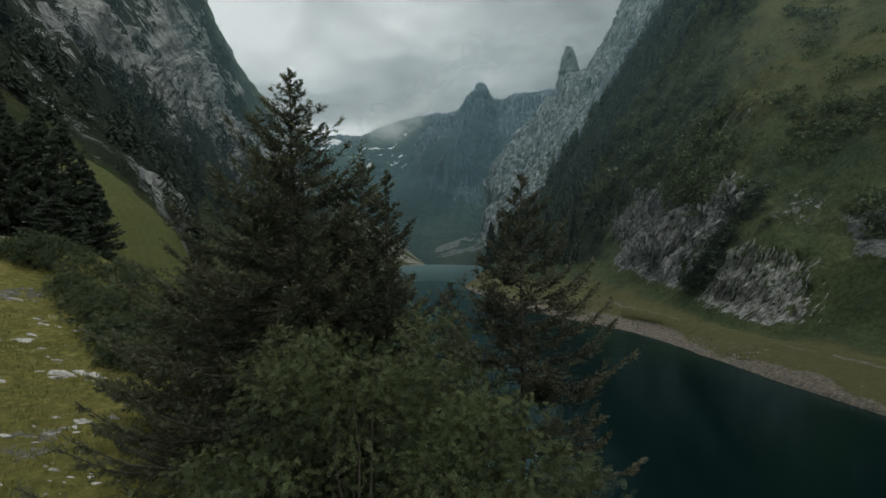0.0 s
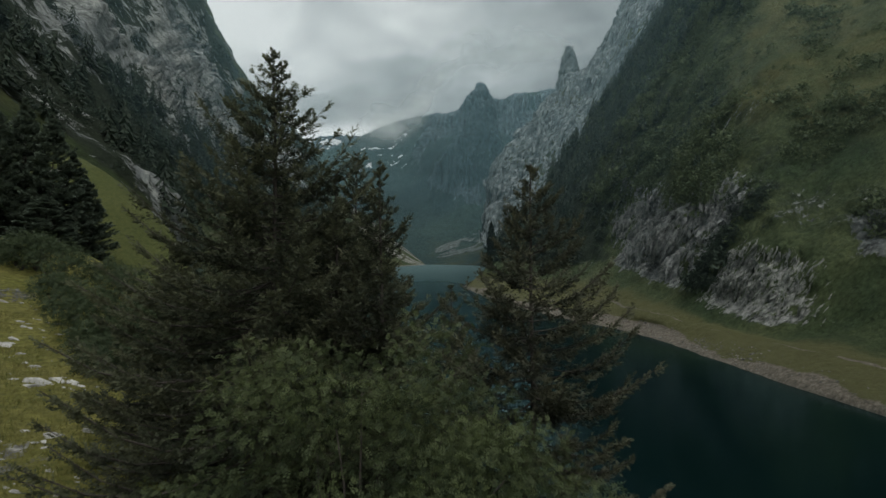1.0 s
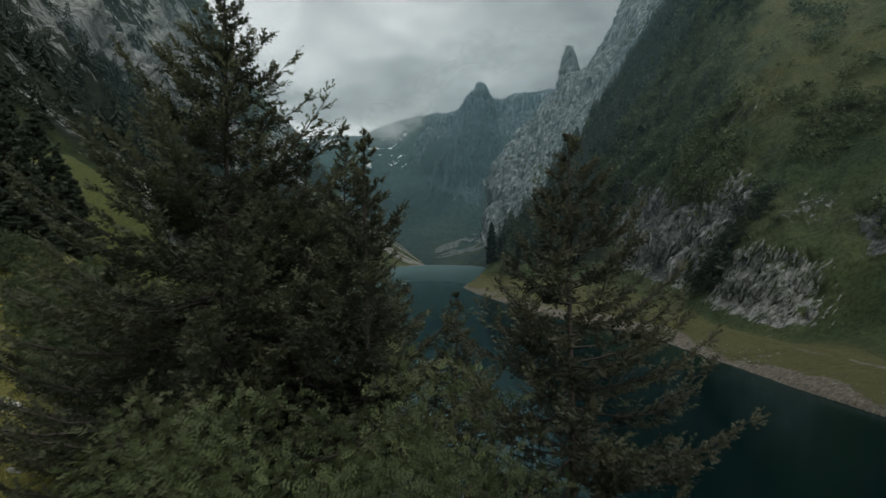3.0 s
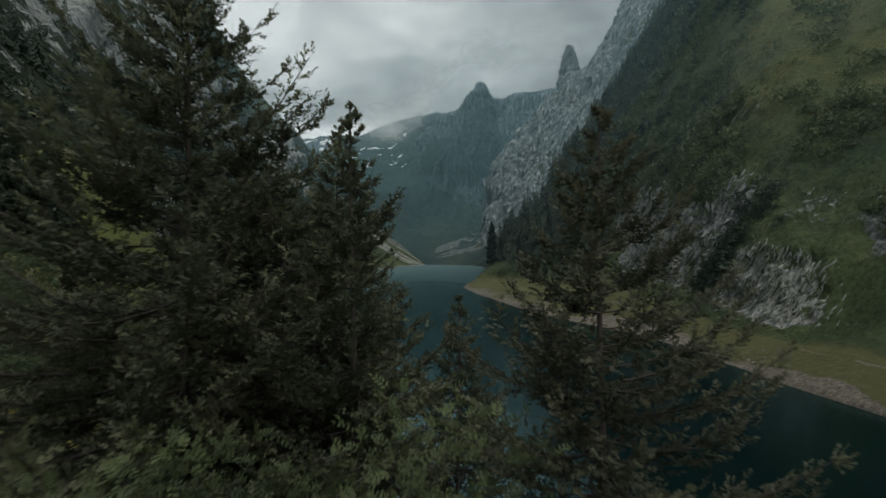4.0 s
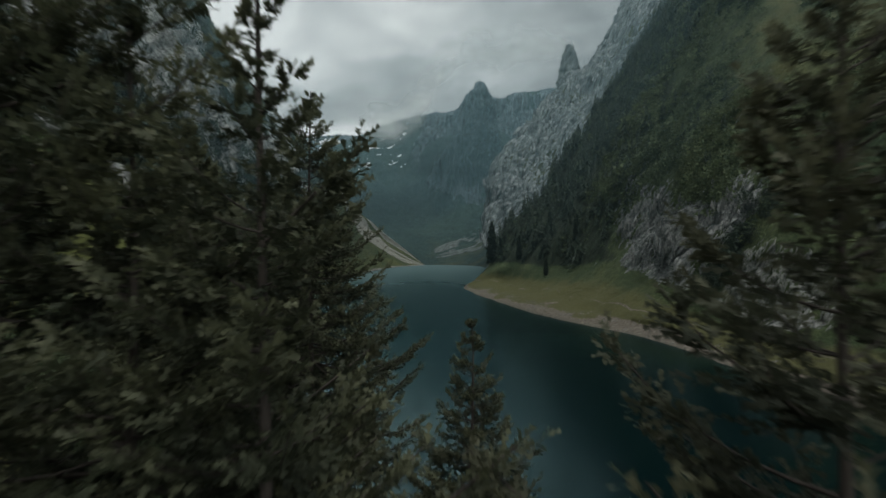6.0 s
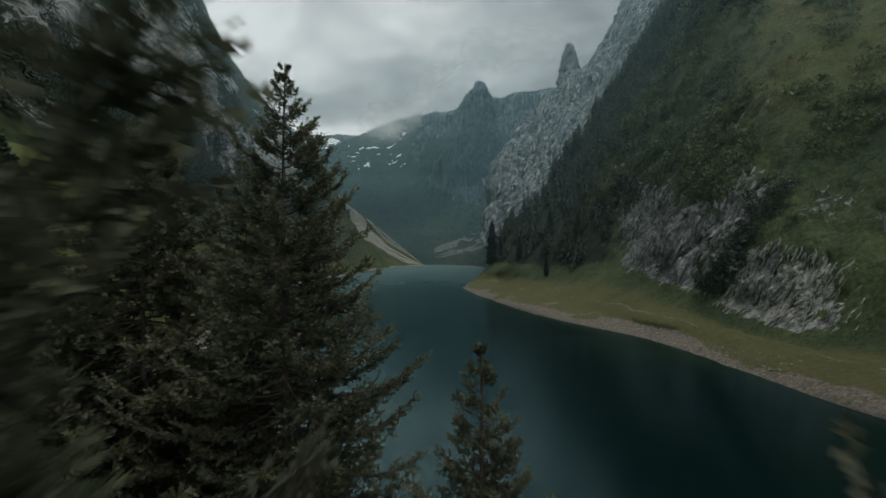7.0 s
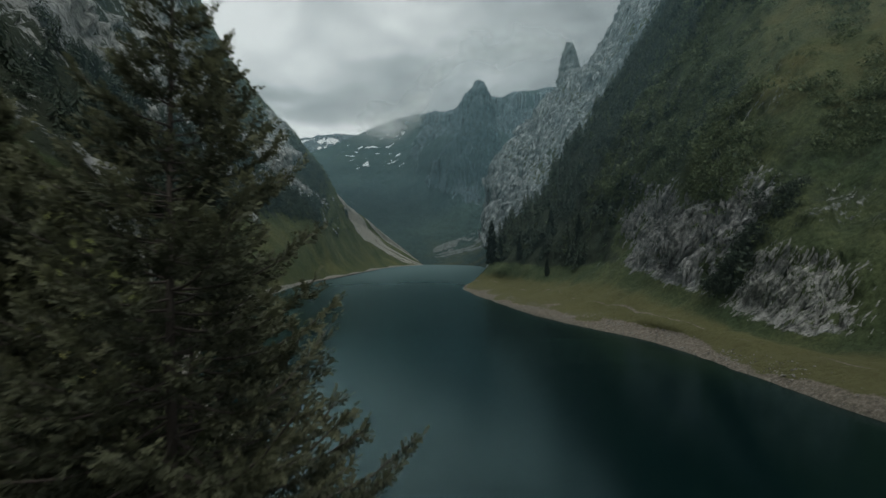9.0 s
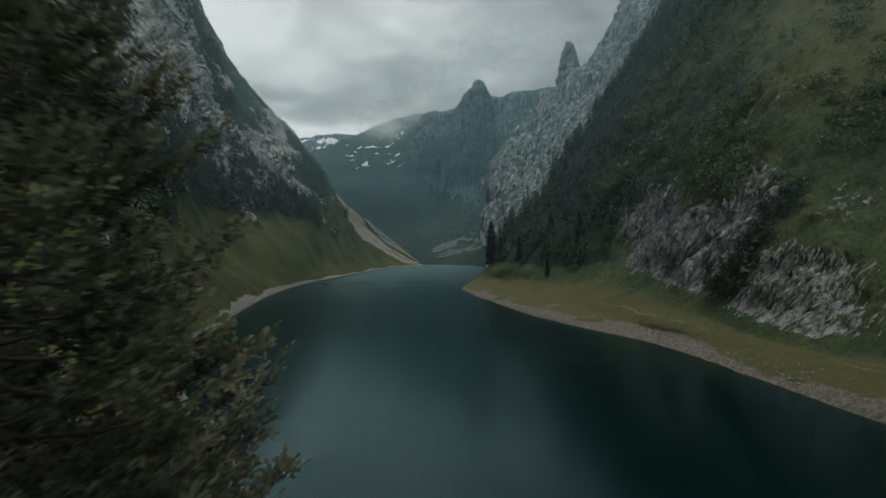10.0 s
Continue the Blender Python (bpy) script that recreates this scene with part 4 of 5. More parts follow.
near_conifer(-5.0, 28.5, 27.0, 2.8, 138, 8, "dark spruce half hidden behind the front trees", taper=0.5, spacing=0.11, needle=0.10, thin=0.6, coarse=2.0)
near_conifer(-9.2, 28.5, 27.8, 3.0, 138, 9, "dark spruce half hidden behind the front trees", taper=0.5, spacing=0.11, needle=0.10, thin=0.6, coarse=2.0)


def broadleaf(name, foot, height, rx, ry, leaves, seed, size, material, label):
    """A leafy shrub or tree: stems that fork outwards and leaves in clumps at their ends."""
    rng = np.random.default_rng(seed)
    root = new(name)
    root.location = foot
    tagged(root, label, "bush")
    n = 96
    a = rng.uniform(0, 2 * np.pi, n)
    e = rng.uniform(0.0, 1.0, n) ** 0.65
    rr = np.sqrt(1 - e ** 2 * 0.98)
    tip = np.stack([rx * rr * np.cos(a), ry * rr * np.sin(a), height * (0.30 + 0.68 * e)], -1) * rng.uniform(0.78, 1.05, (n, 1))
    t = np.linspace(0, 1, 7)
    paths = 0.86 * tip[:, None] * np.stack([t ** 1.2, t ** 1.2, t ** 0.8], -1)[None] + rng.normal(0, 0.05, (n, 7, 3)) * t[None, :, None]
    v, f = tubes(paths[::4], np.linspace(0.042, 0.007, 7)[None].repeat(len(paths[::4]), 0) * height / 6, 5)
    tagged(part("branchwork", raw_mesh("branchwork", v, f, M_BARK, True), root), kind="stuff")
    # feathered leaves over the lobes in which the stems end: leaflets in pairs along a rib
    reach = 0.5 * (rx + ry)
    lobe = tip * 0.88
    wide = reach * rng.uniform(0.13, 0.26, n)
    tone = rng.uniform(0.0, 1.0, n)
    m, pairs = leaves // 18, 4
    i = rng.choice(n, m, p=wide ** 2 / (wide ** 2).sum())
    d = rng.normal(size=(m, 3)) + np.array([0, 0, 0.55])
    d /= np.linalg.norm(d, axis=1, keepdims=True)
    out = rng.uniform(0.45, 1.0, m) ** 0.6 * rng.uniform(0.85, 1.18, m)
    p = lobe[i] + d * (wide[i] * out)[:, None] * np.array([1, 1, 0.85])
    rib = d * 0.7 + rng.normal(0, 0.6, (m, 3)) + np.array([0, 0, -0.1])
    rib /= np.linalg.norm(rib, axis=1, keepdims=True)
    across = np.cross(rib, d + rng.normal(0, 0.3, (m, 3)))
    across /= np.linalg.norm(across, axis=1, keepdims=True) + 1e-9
    span = size * rng.uniform(1.9, 3.1, m)
    quads = []
    for k in range(2 * pairs + 1):
        f = (k // 2 + 0.6) / (pairs + 0.3)
        w = rib if k == 2 * pairs else rib * 0.55 + across * (1.0 if k % 2 else -1.0) + rng.normal(0, 0.12, (m, 3))
        w = w / np.linalg.norm(w, axis=1, keepdims=True)
        L = (size * rng.uniform(0.65, 1.0, m) * (1.1 - 0.4 * abs(f - 0.5)))[:, None]
        o = p + rib * (span * f)[:, None] - np.array([0, 0, 1.0]) * (0.25 * span * f * f)[:, None]
        c = np.cross(w, np.cross(rib, across)) * L * 0.21
        quads.append(np.stack([o, o + w * L * 0.45 + c, o + w * L, o + w * L * 0.45 - c], 1))
    v = np.stack(quads, 1).reshape(-1, 3)
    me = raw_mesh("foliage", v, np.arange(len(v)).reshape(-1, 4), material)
    # tone by lobe; outer and upper leaves are painted as if lit from above
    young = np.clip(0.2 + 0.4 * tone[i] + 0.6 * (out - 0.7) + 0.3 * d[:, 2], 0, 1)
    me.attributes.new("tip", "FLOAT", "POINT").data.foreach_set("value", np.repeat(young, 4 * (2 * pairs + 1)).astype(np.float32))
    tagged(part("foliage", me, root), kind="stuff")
    return root


def near_bush(x, y, top, rx, ry, leaves, seed, label, size=0.088, material=None):
    foot, height = stand(x, y, top)
    return broadleaf("bush", foot, height, rx, ry, leaves, seed, size, material or M_LEAF, label)


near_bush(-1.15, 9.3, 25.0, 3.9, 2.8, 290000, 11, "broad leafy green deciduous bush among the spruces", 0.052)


for x, y, top, r, seed, label in [
        (-36.8, 50.0, 26.3, 1.6, 71, "tall dark green leafy bush below the cliff"), (-34.7, 49.5, 27.1, 2.4, 72, "tall dark green leafy bush below the cliff"),
        (-33.1, 49.5, 27.2, 2.5, 73, "tall dark green leafy bush below the cliff"), (-30.5, 48.0, 26.6, 2.6, 74, "tall dark green leafy bush below the cliff"),
        (-27.6, 45.5, 25.5, 2.4, 75, "tall dark green leafy bush below the cliff"), (-33.9, 49.0, 26.0, 1.8, 76, "tall dark green leafy bush below the cliff"),
        (-25.6, 40.25, 24.0, 1.9, 77, "dark green leafy bush at the meadow's edge"), (-21.8, 36.5, 23.6, 2.1, 78, "dark green leafy bush at the meadow's edge"),
        (-19.2, 33.75, 23.3, 2.0, 79, "dark green leafy bush at the meadow's edge"), (-15.2, 28.0, 22.4, 1.7, 80, "dark green leafy bush at the meadow's edge"),
        (-25.3, 45.75, 24.9, 2.2, 81, "tall dark green leafy bush below the cliff"), (-21.4, 41.5, 24.5, 2.2, 82, "dark green leafy bush at the meadow's edge"),
        (-13.8, 26.25, 21.8, 1.5, 83, "dark green leafy bush at the meadow's edge"), (-17.9, 37.5, 22.7, 2.0, 84, "dark green leafy bush at the meadow's edge"),
        (-5.5, 10.5, 21.0, 1.8, 38, "low green bush under the spruces"),
        (2.5, 10.8, 22.6, 1.7, 39, "low green bush under the spruces"), (-7.2, 22.0, 22.6, 1.8, 40, "dark leafy bush at the foot of the spruces"),
        (-9.0, 25.0, 23.0, 1.8, 41, "dark leafy bush at the foot of the spruces"), (-11.5, 30.0, 23.6, 2.2, 42, "dark leafy bush at the foot of the spruces"),
        (-10.5, 27.0, 23.4, 2.0, 44, "dark leafy bush at the foot of the spruces"), (-13.2, 29.0, 23.2, 2.1, 45, "dark leafy bush at the foot of the spruces"),
        (-14.8, 33.5, 24.0, 2.3, 46, "dark leafy bush at the foot of the spruces"), (-9.6, 33.0, 23.2, 2.2, 47, "dark leafy bush at the foot of the spruces"),
        (-7.0, 31.5, 22.5, 2.2, 43, "dark leafy bush at the foot of the spruces")]:
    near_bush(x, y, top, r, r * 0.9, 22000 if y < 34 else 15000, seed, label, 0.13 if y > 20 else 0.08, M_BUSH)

# mid-distance trees
def mid_spruce(k, x, y, top):
    """One of the spruces at the foot of the cliff, its tip at the height top."""
    z = float(hill(x, y)) - 0.3
    if k:
        o = copy_thing(MID, pose(x, y, z, 0, 0, 70 * k))
        o.scale = (1.0, 1.0, (top - z) / MID_HEIGHT)
    else:
        o = conifer("spruce_tree", (x, y, z), top - z, 3.2, 156, 21, spacing=0.2, needle=0.22, taper=0.32, thin=0.42, coarse=4.0, material=M_STAND, label="tall dark spruce at the edge of the meadow")
    return tagged(o, group="spruces at the meadow's edge")


MID_HEIGHT = 42.0 - float(hill(-45.6, 66)) + 0.3
MID = mid_spruce(0, -45.6, 66, 42.0)
for k, (x, y, top) in enumerate([(-47.0, 64, 40.0), (-42.6, 66, 40.4), (-42.2, 69, 36.4), (-49.5, 66, 43.0), (-41.5, 70, 34.0), (-48.0, 69, 41.0), (-40.0, 61, 31.0), (-52.5, 69, 42.5)]):
    mid_spruce(k + 1, x, y, top)


def on_slope(surface, x, y):
    """Height of a lofted slope near x, y."""
    s = surface[0].reshape(-1, 3)
    return float(s[np.argmin((s[:, 0] - x) ** 2 + (s[:, 1] - y) ** 2), 2])


# single spruces on the far point
for i, (x, y, k) in enumerate([(33, 405, 1.35), (47, 372, 0.7), (62, 352, 0.75), (38, 398, 0.6), (56, 330, 0.5), (70, 318, 0.7)]):
    if i == 0:
        LONE = o = conifer("spruce_tree", (x, y, on_slope(RIGHT, x, y) - 0.4), 21 * k, 3.6, 110, 25, spacing=0.6, needle=0.7, taper=0.2, thin=0.35, coarse=9.0, material=M_FOREST,
                           label="dark spruce standing alone on the grassy point by the lake")
    else:
        o = copy_thing(LONE, pose(x, y, on_slope(RIGHT, x, y) - 0.4, 0, 0, 50 * i))
        o.scale = (k / 1.35, k / 1.35, k / 1.35)


# boulders and outcrops in the meadow
def boulder_mesh(seed):
    """An angular limestone block: the hull of scattered points, its edges a little worn."""
    rng = np.random.default_rng(seed)
    bm = bmesh.new()
    k = rng.uniform(0.5, 1.0, 3)
    for p in rng.normal(size=(13, 3)):
        p = p / np.linalg.norm(p) * rng.uniform(0.75, 1.05)
        bm.verts.new((p[0] * (0.8 + 0.9 * k[0]), p[1] * (0.3 + 0.35 * k[1]), p[2] * (0.22 + 0.25 * k[2])))
    bmesh.ops.convex_hull(bm, input=bm.verts)
    bmesh.ops.delete(bm, geom=[v for v in bm.verts if not v.link_faces], context="VERTS")
    bmesh.ops.bevel(bm, geom=list(bm.edges), offset=0.05, segments=1, affect="EDGES")
    me = bpy.data.meshes.new("boulder")
    bm.to_mesh(me)
    bm.free()
    me.materials.append(M_STONE)
    return me


BOULDERS = [boulder_mesh(s) for s in range(3, 10)]


def boulder(x, y, size, turn, k):
    ob = new("boulder", BOULDERS[k % len(BOULDERS)])
    ob.matrix_world = pose(x, y, float(hill(x, y)) - 0.08 * size, 0, 8, turn) @ Matrix.Diagonal((size, size, size, 1))
    tagged(ob, "pale grey weathered limestone outcrop lying in meadow grass", "boulder", "meadow boulders")


rng = np.random.default_rng(44)
for k, (x, y, size) in enumerate([(-15.3, 23.8, 0.79), (-23.0, 32.1, 0.83), (-11.2, 18.7, 0.48), (-12.0, 17.4, 0.26), (-10.1, 15.6, 0.26), (-13.0, 17.6, 0.26), (-10.1, 16.6, 0.21), (-30.1, 41.5, 0.61), (-25.3, 36.6, 0.40), (-36.2, 49.6, 0.55), (-17.3, 26.5, 0.39), (-9.6, 14.4, 0.16), (-8.9, 15.2, 0.17), (-16.8, 22.5, 0.41), (-19.6, 28.9, 0.27), (-13.8, 23.4, 0.26), (-21.1, 34.2, 0.31), (-17.3, 21.4, 0.47), (-25.8, 32.8, 0.60)]):
    for j in range(6):
        boulder(x + rng.normal(0, 0.8 * size + 0.2) * (j > 0), y + rng.normal(0, 0.5) * (j > 0), size * (0.8 if j == 0 else rng.uniform(0.15, 0.5)), rng.uniform(-25, 25), k + j)


# woods and scrub on the slopes
def spiky(rng, tiers, spikes):
    """One small conifer, 1 high, as drooping pointed boughs round an axis."""
    v = []
    for i in range(tiers):
        z = 0.06 + 0.94 * (i / tiers)
        r = 0.24 * (1 - i / tiers) ** 0.8 + 0.012
        for j in range(spikes):
            a = 2 * math.pi * (j + rng.uniform(-0.4, 0.4)) / spikes + i
            k = r * rng.uniform(0.6, 1.25)
            w = 3.0 / spikes
            v += [(0.03 * math.cos(a - 1.4), 0.03 * math.sin(a - 1.4), z + 0.10), (k * math.cos(a - w * 0.5), k * math.sin(a - w * 0.5), z - 0.03 * rng.uniform(0, 2)),
                  (k * 1.1 * math.cos(a + w * 0.5), k * 1.1 * math.sin(a + w * 0.5), z - 0.03 * rng.uniform(0, 2))]
    return np.array(v)


def clumpy(rng, n, leaf=0.074):
    """One round leafy shrub, about 1 wide, as many ragged leaf clumps."""
    d = rng.normal(size=(n, 3))
    d /= np.linalg.norm(d, axis=1, keepdims=True)
    d[:, 2] = np.abs(d[:, 2]) * 0.9
    lobe = 1 + 0.25 * np.sin(3 * np.arctan2(d[:, 1], d[:, 0]) + 4 * d[:, 2])[:, None]
    p = d * rng.uniform(0.28, 0.5, (n, 1)) * lobe * np.array([1, 1, 1.1])
    r = rng.normal(0, leaf, (n, 3, 3))
    return (p[:, None] + r).reshape(-1, 3)


def scatter(name, kinds, places, sizes, squash, material, label, seed):
    rng = np.random.default_rng(seed)
    vs = []
    pick = rng.integers(0, len(kinds), len(places))
    turn = rng.uniform(0, 6.28, len(places))
    for k, shape in enumerate(kinds):
        w = pick == k
        c, s = np.cos(turn[w])[:, None], np.sin(turn[w])[:, None]
        x, y, z = shape[:, 0][None], shape[:, 1][None], shape[:, 2][None]
        q = np.stack([x * c - y * s, x * s + y * c, z * squash + 0 * c], -1) * sizes[w][:, None, None]
        vs.append((q + places[w][:, None]).reshape(-1, 3))
    v = np.concatenate(vs)
    ob = new(name, raw_mesh(name, v, np.arange(len(v)).reshape(-1, 3), material))
    return tagged(ob, label, "vegetation", kind="stuff")


def sow(surface, count, weight, seed):
    """Places on a lofted surface, by area and by the weight given for it."""
    rng = np.random.default_rng(seed)
    s = surface[0]
    a = np.linalg.norm(np.cross(np.gradient(s, axis=1), np.gradient(s, axis=0)), axis=2) * np.clip(weight, 0, None)
    i = rng.choice(a.size, count, p=(a / a.sum()).ravel())
    return s.reshape(-1, 3)[i] + rng.normal(0, 0.5, (count, 3)) * np.array([1, 1, 0])


def build_woods():
    rng = np.random.default_rng(7)
    spruces = [spiky(rng, 9, 7) for _ in range(5)]
    shrubs = [clumpy(rng, 52) for _ in range(5)]
    leafy = [clumpy(rng, 110, 0.050) for _ in range(6)]
    s, u, v, rock = RIGHT
    n = fbm(s / 35, 4, 91)
    w = np.maximum(sstep(5.9, 7.6, u + 0.8 * n + 0.2 * (v - 4)), sstep(6.5, 7.0, v) * sstep(3.4, 4.4, u + 0.4 * n)) * (1 - sstep(9.9, 10.2, u)) * sstep(3.0, 3.3, v) * (1 - 0.4 * rock)
    p = sow(RIGHT, 1900, w * (1 - sstep(7.6, 8, v)), 1)
    scatter("spruce_wood", spruces, p - np.array([0, 0, 1]), np.random.default_rng(2).uniform(6, 15, len(p)), 1.0, M_FOREST,
            "dense dark spruce wood on the steep spur", 3)
    w = sstep(0.05, 0.5, n + 0.25 * sstep(3.2, 4.2, v) * (1 - sstep(5.8, 6.6, v))) * sstep(3.1, 3.4, v) * (1 - sstep(7.4, 8, v)) * (1 - 0.55 * rock) * sstep(0.8, 1.6, u) * (1 - sstep(9.6, 10.2, u))
    gully = np.exp(-((u - 4.25 + 0.62 * (v - 3.1)) / 0.13) ** 2) * sstep(3.05, 3.3, v) * (1 - sstep(4.7, 5.1, v)) + sstep(1.9, 2.2, u) * (1 - sstep(3.7, 4.0, u)) * 0.5 * np.exp(-((v - 4.28) / 0.12) ** 2) * sstep(-0.1, 0.2, n)
    w = w * (1 - 0.6 * sstep(5.2, 6, v) * (1 - sstep(3, 5, u))) + 0.05 * sstep(4.8, 5.2, v) * (1 - sstep(7, 7.5, v)) + 0.9 * gully + 0.3 * sstep(3.6, 5, u) * sstep(4.6, 5.2, v) * (1 - sstep(6.6, 7.4, v)) * sstep(-0.5, 0.3, n) + 0.25 * sstep(3.9, 4.5, u) * (1 - sstep(6, 7, u)) * sstep(3.2, 3.6, v) * (1 - sstep(5.5, 6, v)) * sstep(-0.2, 0.5, n)
    thick = sstep(3.6, 4.8, u) * (1 - sstep(8.2, 9.0, u)) * sstep(4.4, 5.0, v) * (1 - sstep(6.8, 7.4, v)) * sstep(-0.45, 0.25, n) * (0.42 + 0.58 * sstep(5.4, 6.8, u + 0.6 * n + 0.5 * (v - 5.5)))
    p = sow(RIGHT, 2300, thick, 16)
    scatter("thicket", leafy, p, np.random.default_rng(17).gamma(5, 0.6, len(p)) + 1.0, 1.0, M_SHRUB, "thick dark green mountain scrub below the upper meadow", 18)
    p = sow(RIGHT, 240, thick + 0.2 * sstep(2.5, 3.5, u) * sstep(4.3, 4.8, v) * (1 - sstep(5.5, 6, v)), 19)
    scatter("spruce_wood", spruces, p - np.array([0, 0, 0.8]), np.random.default_rng(20).uniform(5, 11, len(p)), 1.0, M_FOREST, "scattered small spruces in the mountain scrub", 21)
    p = sow(RIGHT, 300, (0.25 + sstep(-0.2, 0.3, fbm(s / 9, 3, 97))) * gully * (1 - sstep(4.3, 4.7, u)), 22)
    scatter("thicket", leafy, p, np.random.default_rng(23).gamma(5, 0.55, len(p)) + 1.2, 1.0, M_FOREST, "dark bushes filling the gully between the crags", 24)
    clumps = (sstep(-0.1, 0.5, fbm(s / 16, 3, 95)) + 1.2 * sstep(4.2, 4.4, v) * (1 - sstep(5.1, 5.5, v)) * sstep(-0.2, 0.3, n)) * sstep(4.3, 4.6, v) * (1 - 0.75 * sstep(5.6, 6.2, v) * (1 - sstep(3.0, 4.6, u))) * (1 - sstep(6.7, 7.0, v)) * sstep(1.3, 1.6, u) * (1 - sstep(6.4, 7.0, u))
    p = sow(RIGHT, 2600, clumps, 26)
    scatter("scrub", leafy, p, np.random.default_rng(27).gamma(4, 0.95, len(p)) + 1.0, 0.95, M_SHRUB, "clumps of dark shrubs in the upper meadow", 28)
    p = sow(RIGHT, 2000, w, 4)
    scatter("scrub", shrubs, p, np.random.default_rng(5).gamma(3, 0.65, len(p)) + 0.7, 0.9, M_SHRUB, "dark green shrubs clinging to cliff and grass", 6)
    s, u, v, rock = LEFT
    n = fbm(s / 45, 4, 93)
    w = sstep(-0.45, 0.25, n - 1.2 * (rock - 0.25)) * sstep(2.95, 3.25, v + 0.3 * n) * (1 - sstep(4.3, 4.9, v)) * sstep(1.2, 2, u) * (1 - sstep(6.8, 7.8, u))
    w = w + 0.8 * sstep(2.98, 3.1, v) * (1 - sstep(3.5, 4.0, v + 0.5 * n)) * sstep(-0.5, 0.0, n) * sstep(2.5, 3.5, u) * (1 - sstep(6.6, 7.6, u))
    p = sow(LEFT, 1700, w * (1 - sstep(3.6, 4.2, u)), 34)
    scatter("scrub", leafy, p, np.random.default_rng(35).gamma(4, 0.75, len(p)) + 1.0, 0.9, M_FOREST, "dark scrub covering the nearer ledges of the cliff", 36)
    p = sow(LEFT, 3400, w * sstep(3.6, 4.2, u), 8)
    scatter("scrub", shrubs, p, np.random.default_rng(9).gamma(4, 0.85, len(p)) + 1.0, 0.9, M_FOREST, "dark scrub covering the ledges of the cliff", 10)
    p = sow(LEFT, 350, w * (1 - sstep(3.6, 4.2, v)), 12)
    scatter("spruce_wood", spruces, p - np.array([0, 0, 1]), np.random.default_rng(13).uniform(6, 14, len(p)), 1.0, M_FOREST, "scattered dark spruces on the cliff ledges", 14)


build_woods()


# grass of the near meadow and stones of the far beach
for k in range(16):
    x, y = rng.uniform(-30, -9.5), rng.uniform(14, 44)
    if x < -8.5 - 0.35 * (y - 14):
        for j in range(4):
            boulder(x + rng.normal(0, 0.6), y + rng.normal(0, 0.4), rng.uniform(0.08, 0.34), rng.uniform(-30, 30), k + j)


def build_grass():
    rng = np.random.default_rng(61)
    n = 60000
    x, y = rng.uniform(-34, -5, n), rng.uniform(11, 48, n)
    keep = fbm(np.stack([x, y, 0 * x], -1) / 2.5, 3, 64) > -0.25
    x, y = x[keep], y[keep]
    base = np.stack([x, y, hill(x, y) - 0.02], -1)
    way = rng.normal(0, 0.45, (len(x), 3)) + np.array([0, 0, 1.0])
    way /= np.linalg.norm(way, axis=1, keepdims=True)
    v, f = slivers(base, way, rng.uniform(0.08, 0.28, len(x)), rng.uniform(0.012, 0.03, len(x)), rng)
    tagged(new("meadow_grass", raw_mesh("meadow_grass", v, f, M_GRASS)), "short yellow-green meadow grass in tufts", "grass", kind="stuff")


build_grass()


def build_stones():
    rng = np.random.default_rng(71)
    shapes = []
    for _ in range(6):
        bm = bmesh.new()
        for p in rng.normal(size=(9, 3)):
            bm.verts.new(p / np.linalg.norm(p) * (0.6, 0.5, 0.35))
        bmesh.ops.convex_hull(bm, input=bm.verts)
        bmesh.ops.triangulate(bm, faces=bm.faces)
        shapes.append(np.array([v.co for f in bm.faces for v in f.verts]))
        bm.free()
    for surface, count, seed in ((RIGHT, 3200, 72), (LEFT, 1800, 73)):
        s, u, v, rock = surface
        w = sstep(0.2, 0.4, v) * (1 - sstep(1.0, 1.6, v)) * (0.15 + sstep(-0.1, 0.6, fbm(s / 9, 3, seed)))
        p = sow(surface, count, w, seed)
        scatter("shore_stones", shapes, p, np.random.default_rng(seed).gamma(1.4, 0.17, count) + 0.12, 1.0, M_COBBLE, "grey stones strewn along the lakeshore", seed + 5)


build_stones()


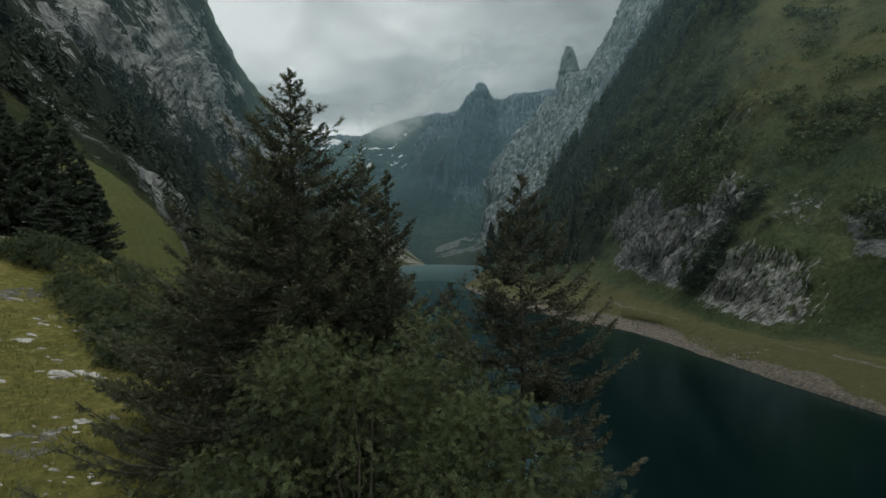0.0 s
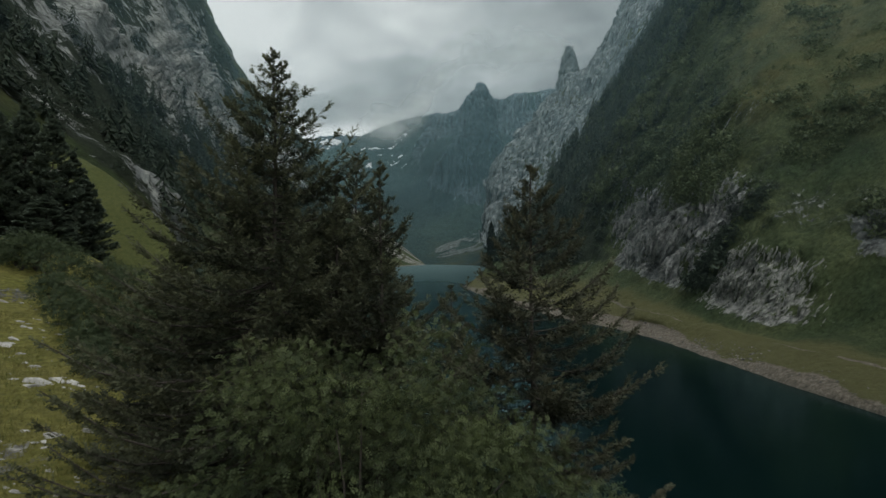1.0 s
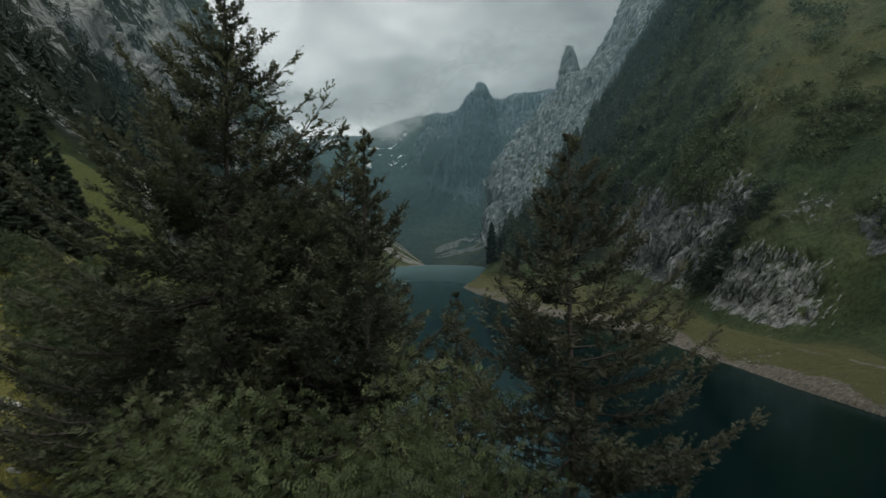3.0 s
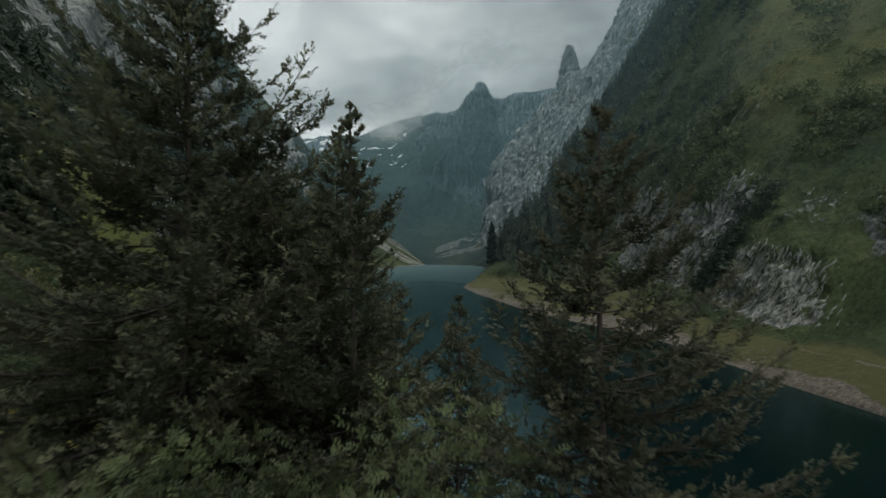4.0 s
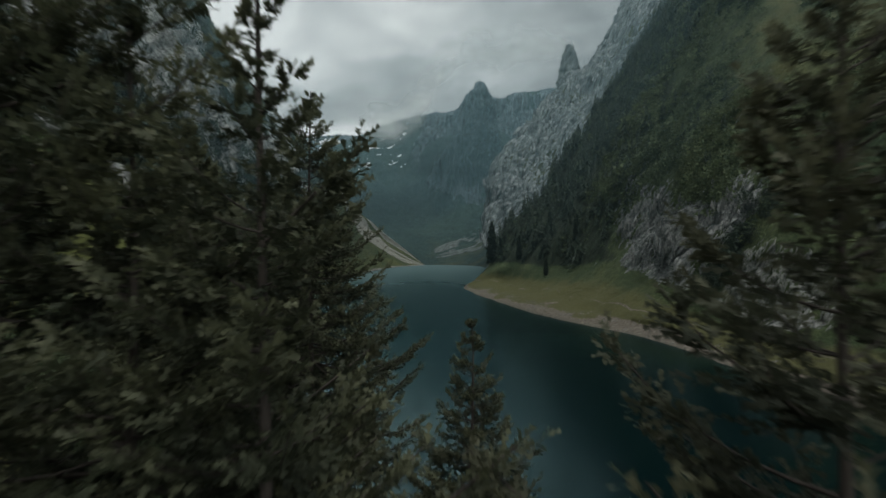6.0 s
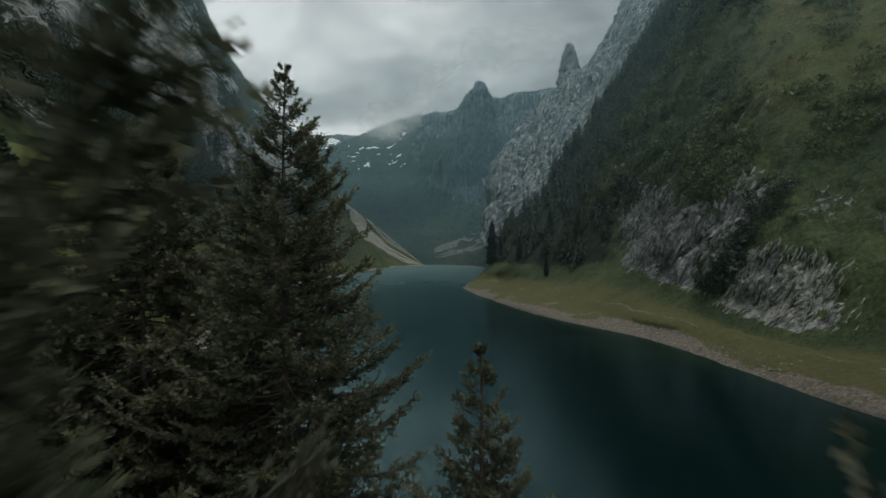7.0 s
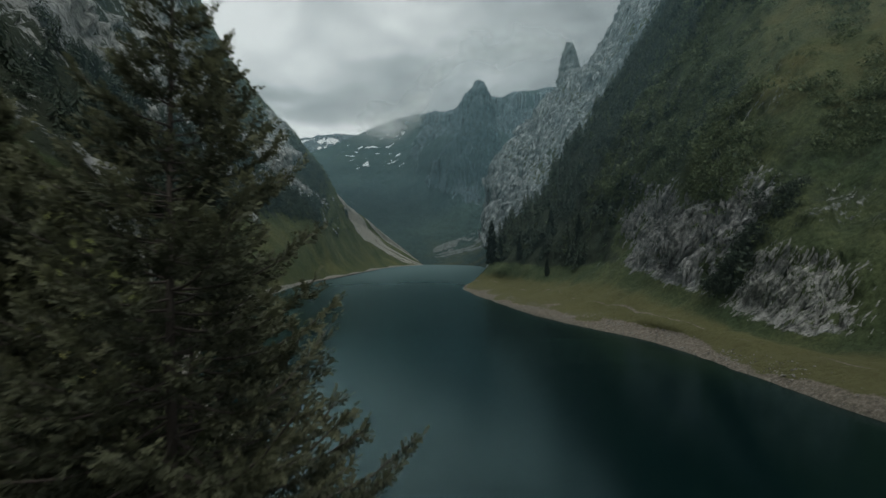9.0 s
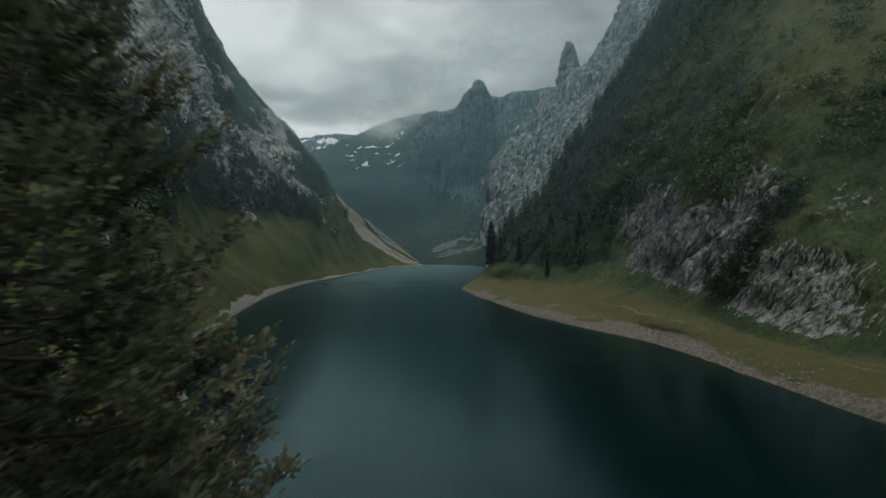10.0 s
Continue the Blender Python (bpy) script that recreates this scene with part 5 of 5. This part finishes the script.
# broken rock standing out of the cliffs
def outcrops(name, surface, weight, count, seed, size, ratio, way, material, label, stray=0.16):
    rng = np.random.default_rng(seed)
    shapes = []
    for _ in range(8):
        bm = bmesh.new()
        for p in rng.normal(size=(11, 3)):
            bm.verts.new(p / np.linalg.norm(p) * rng.uniform(0.7, 1.0))
        bmesh.ops.convex_hull(bm, input=bm.verts)
        bmesh.ops.triangulate(bm, faces=bm.faces)
        shapes.append(np.array([v.co for f in bm.faces for v in f.verts]))
        bm.free()
    s = surface[0]
    n = normals(s)
    n = np.where(n[..., 2:3] < 0, -n, n)
    a = np.linalg.norm(np.cross(np.gradient(s, axis=1), np.gradient(s, axis=0)), axis=2) * np.clip(weight, 0, None)
    i = rng.choice(a.size, count, p=(a / a.sum()).ravel())
    p, n = s.reshape(-1, 3)[i], n.reshape(-1, 3)[i]
    t = np.array(way) / np.linalg.norm(way) + rng.normal(0, stray, (count, 3))
    t = t - n * np.sum(t * n, 1, keepdims=True)
    t /= np.linalg.norm(t, axis=1, keepdims=True)
    c = np.cross(n, t)
    L = np.minimum(rng.gamma(4, size / 4, count) + 0.25 * size, 1.8 * size)
    k = rng.uniform(0.6, 1.4, (count, 2)) * ratio
    vs = []
    for j in range(count):
        q = shapes[j % 8] * L[j]
        vs.append(p[j] - n[j] * (0.45 * L[j] * k[j, 1]) + q[:, :1] * t[j] + q[:, 1:2] * k[j, 0] * c[j] + q[:, 2:] * k[j, 1] * n[j])
    v = np.concatenate(vs)
    ob = new(name, raw_mesh(name, v, np.arange(len(v)).reshape(-1, 3), material))
    tagged(ob, label, "rock", kind="stuff")


def build_outcrops():
    s, u, v, rock = RIGHT
    cleft = 4.30 - 0.62 * (v - 3.1)
    slab = sstep(1.9, 2.15, u) * (1 - sstep(cleft - 0.3, cleft - 0.12, u)) * sstep(3.0, 3.1, v) * (1 - sstep(3.82, 4.0, v))
    lumps = fbm(s / 14, 3, 101)
    outcrops("slab_ribs", RIGHT, slab * (0.4 + sstep(-0.3, 0.4, lumps)), 1250, 102, 1.6, (0.15, 0.17), (0.28, -0.3, 0.88), M_SLAB, "pale ribs of bedded limestone on the slab", 0.09)
    outcrops("cliff_ribs", RIGHT, sstep(0.3, 0.6, rock) * (1 - slab) * sstep(3.0, 3.2, v) * (1 - sstep(5.0, 5.3, v)) * (1 - sstep(3.9, 4.0, v) * (1 - sstep(3.4, 3.7, u))) * sstep(-0.3, 0.5, lumps), 1800, 103, 2.0, (0.24, 0.24), (0.28, -0.3, 0.88), M_CRAG, "jutting grey ribs of broken cliff limestone", 0.11)
    s, u, v, rock = LEFT
    lumps = fbm(s / 30, 4, 104)
    outcrops("cliff_ribs", LEFT, sstep(0.4, 0.75, rock) * sstep(2.95, 3.1, v) * (1 - sstep(4.4, 4.6, v)) * sstep(-0.1, 0.5, lumps) * sstep(3.2, 3.8, u), 800, 105, 3.2, (0.5, 0.22), (0.3, 0.6, -0.7), M_CRAG_W, "jutting pale ledges of cliff limestone")
    s, u, v, rock = WALL
    outcrops("wall_ribs", WALL, (1 - sstep(2.0, 2.2, v)) * sstep(-0.4, 0.5, fbm(s / 60, 3, 106)), 1800, 107, 6.0, (0.3, 0.25), (0.35, 0.2, 0.9), M_CRAG_G, "upright grey ribs of the bare limestone wall")


build_outcrops()
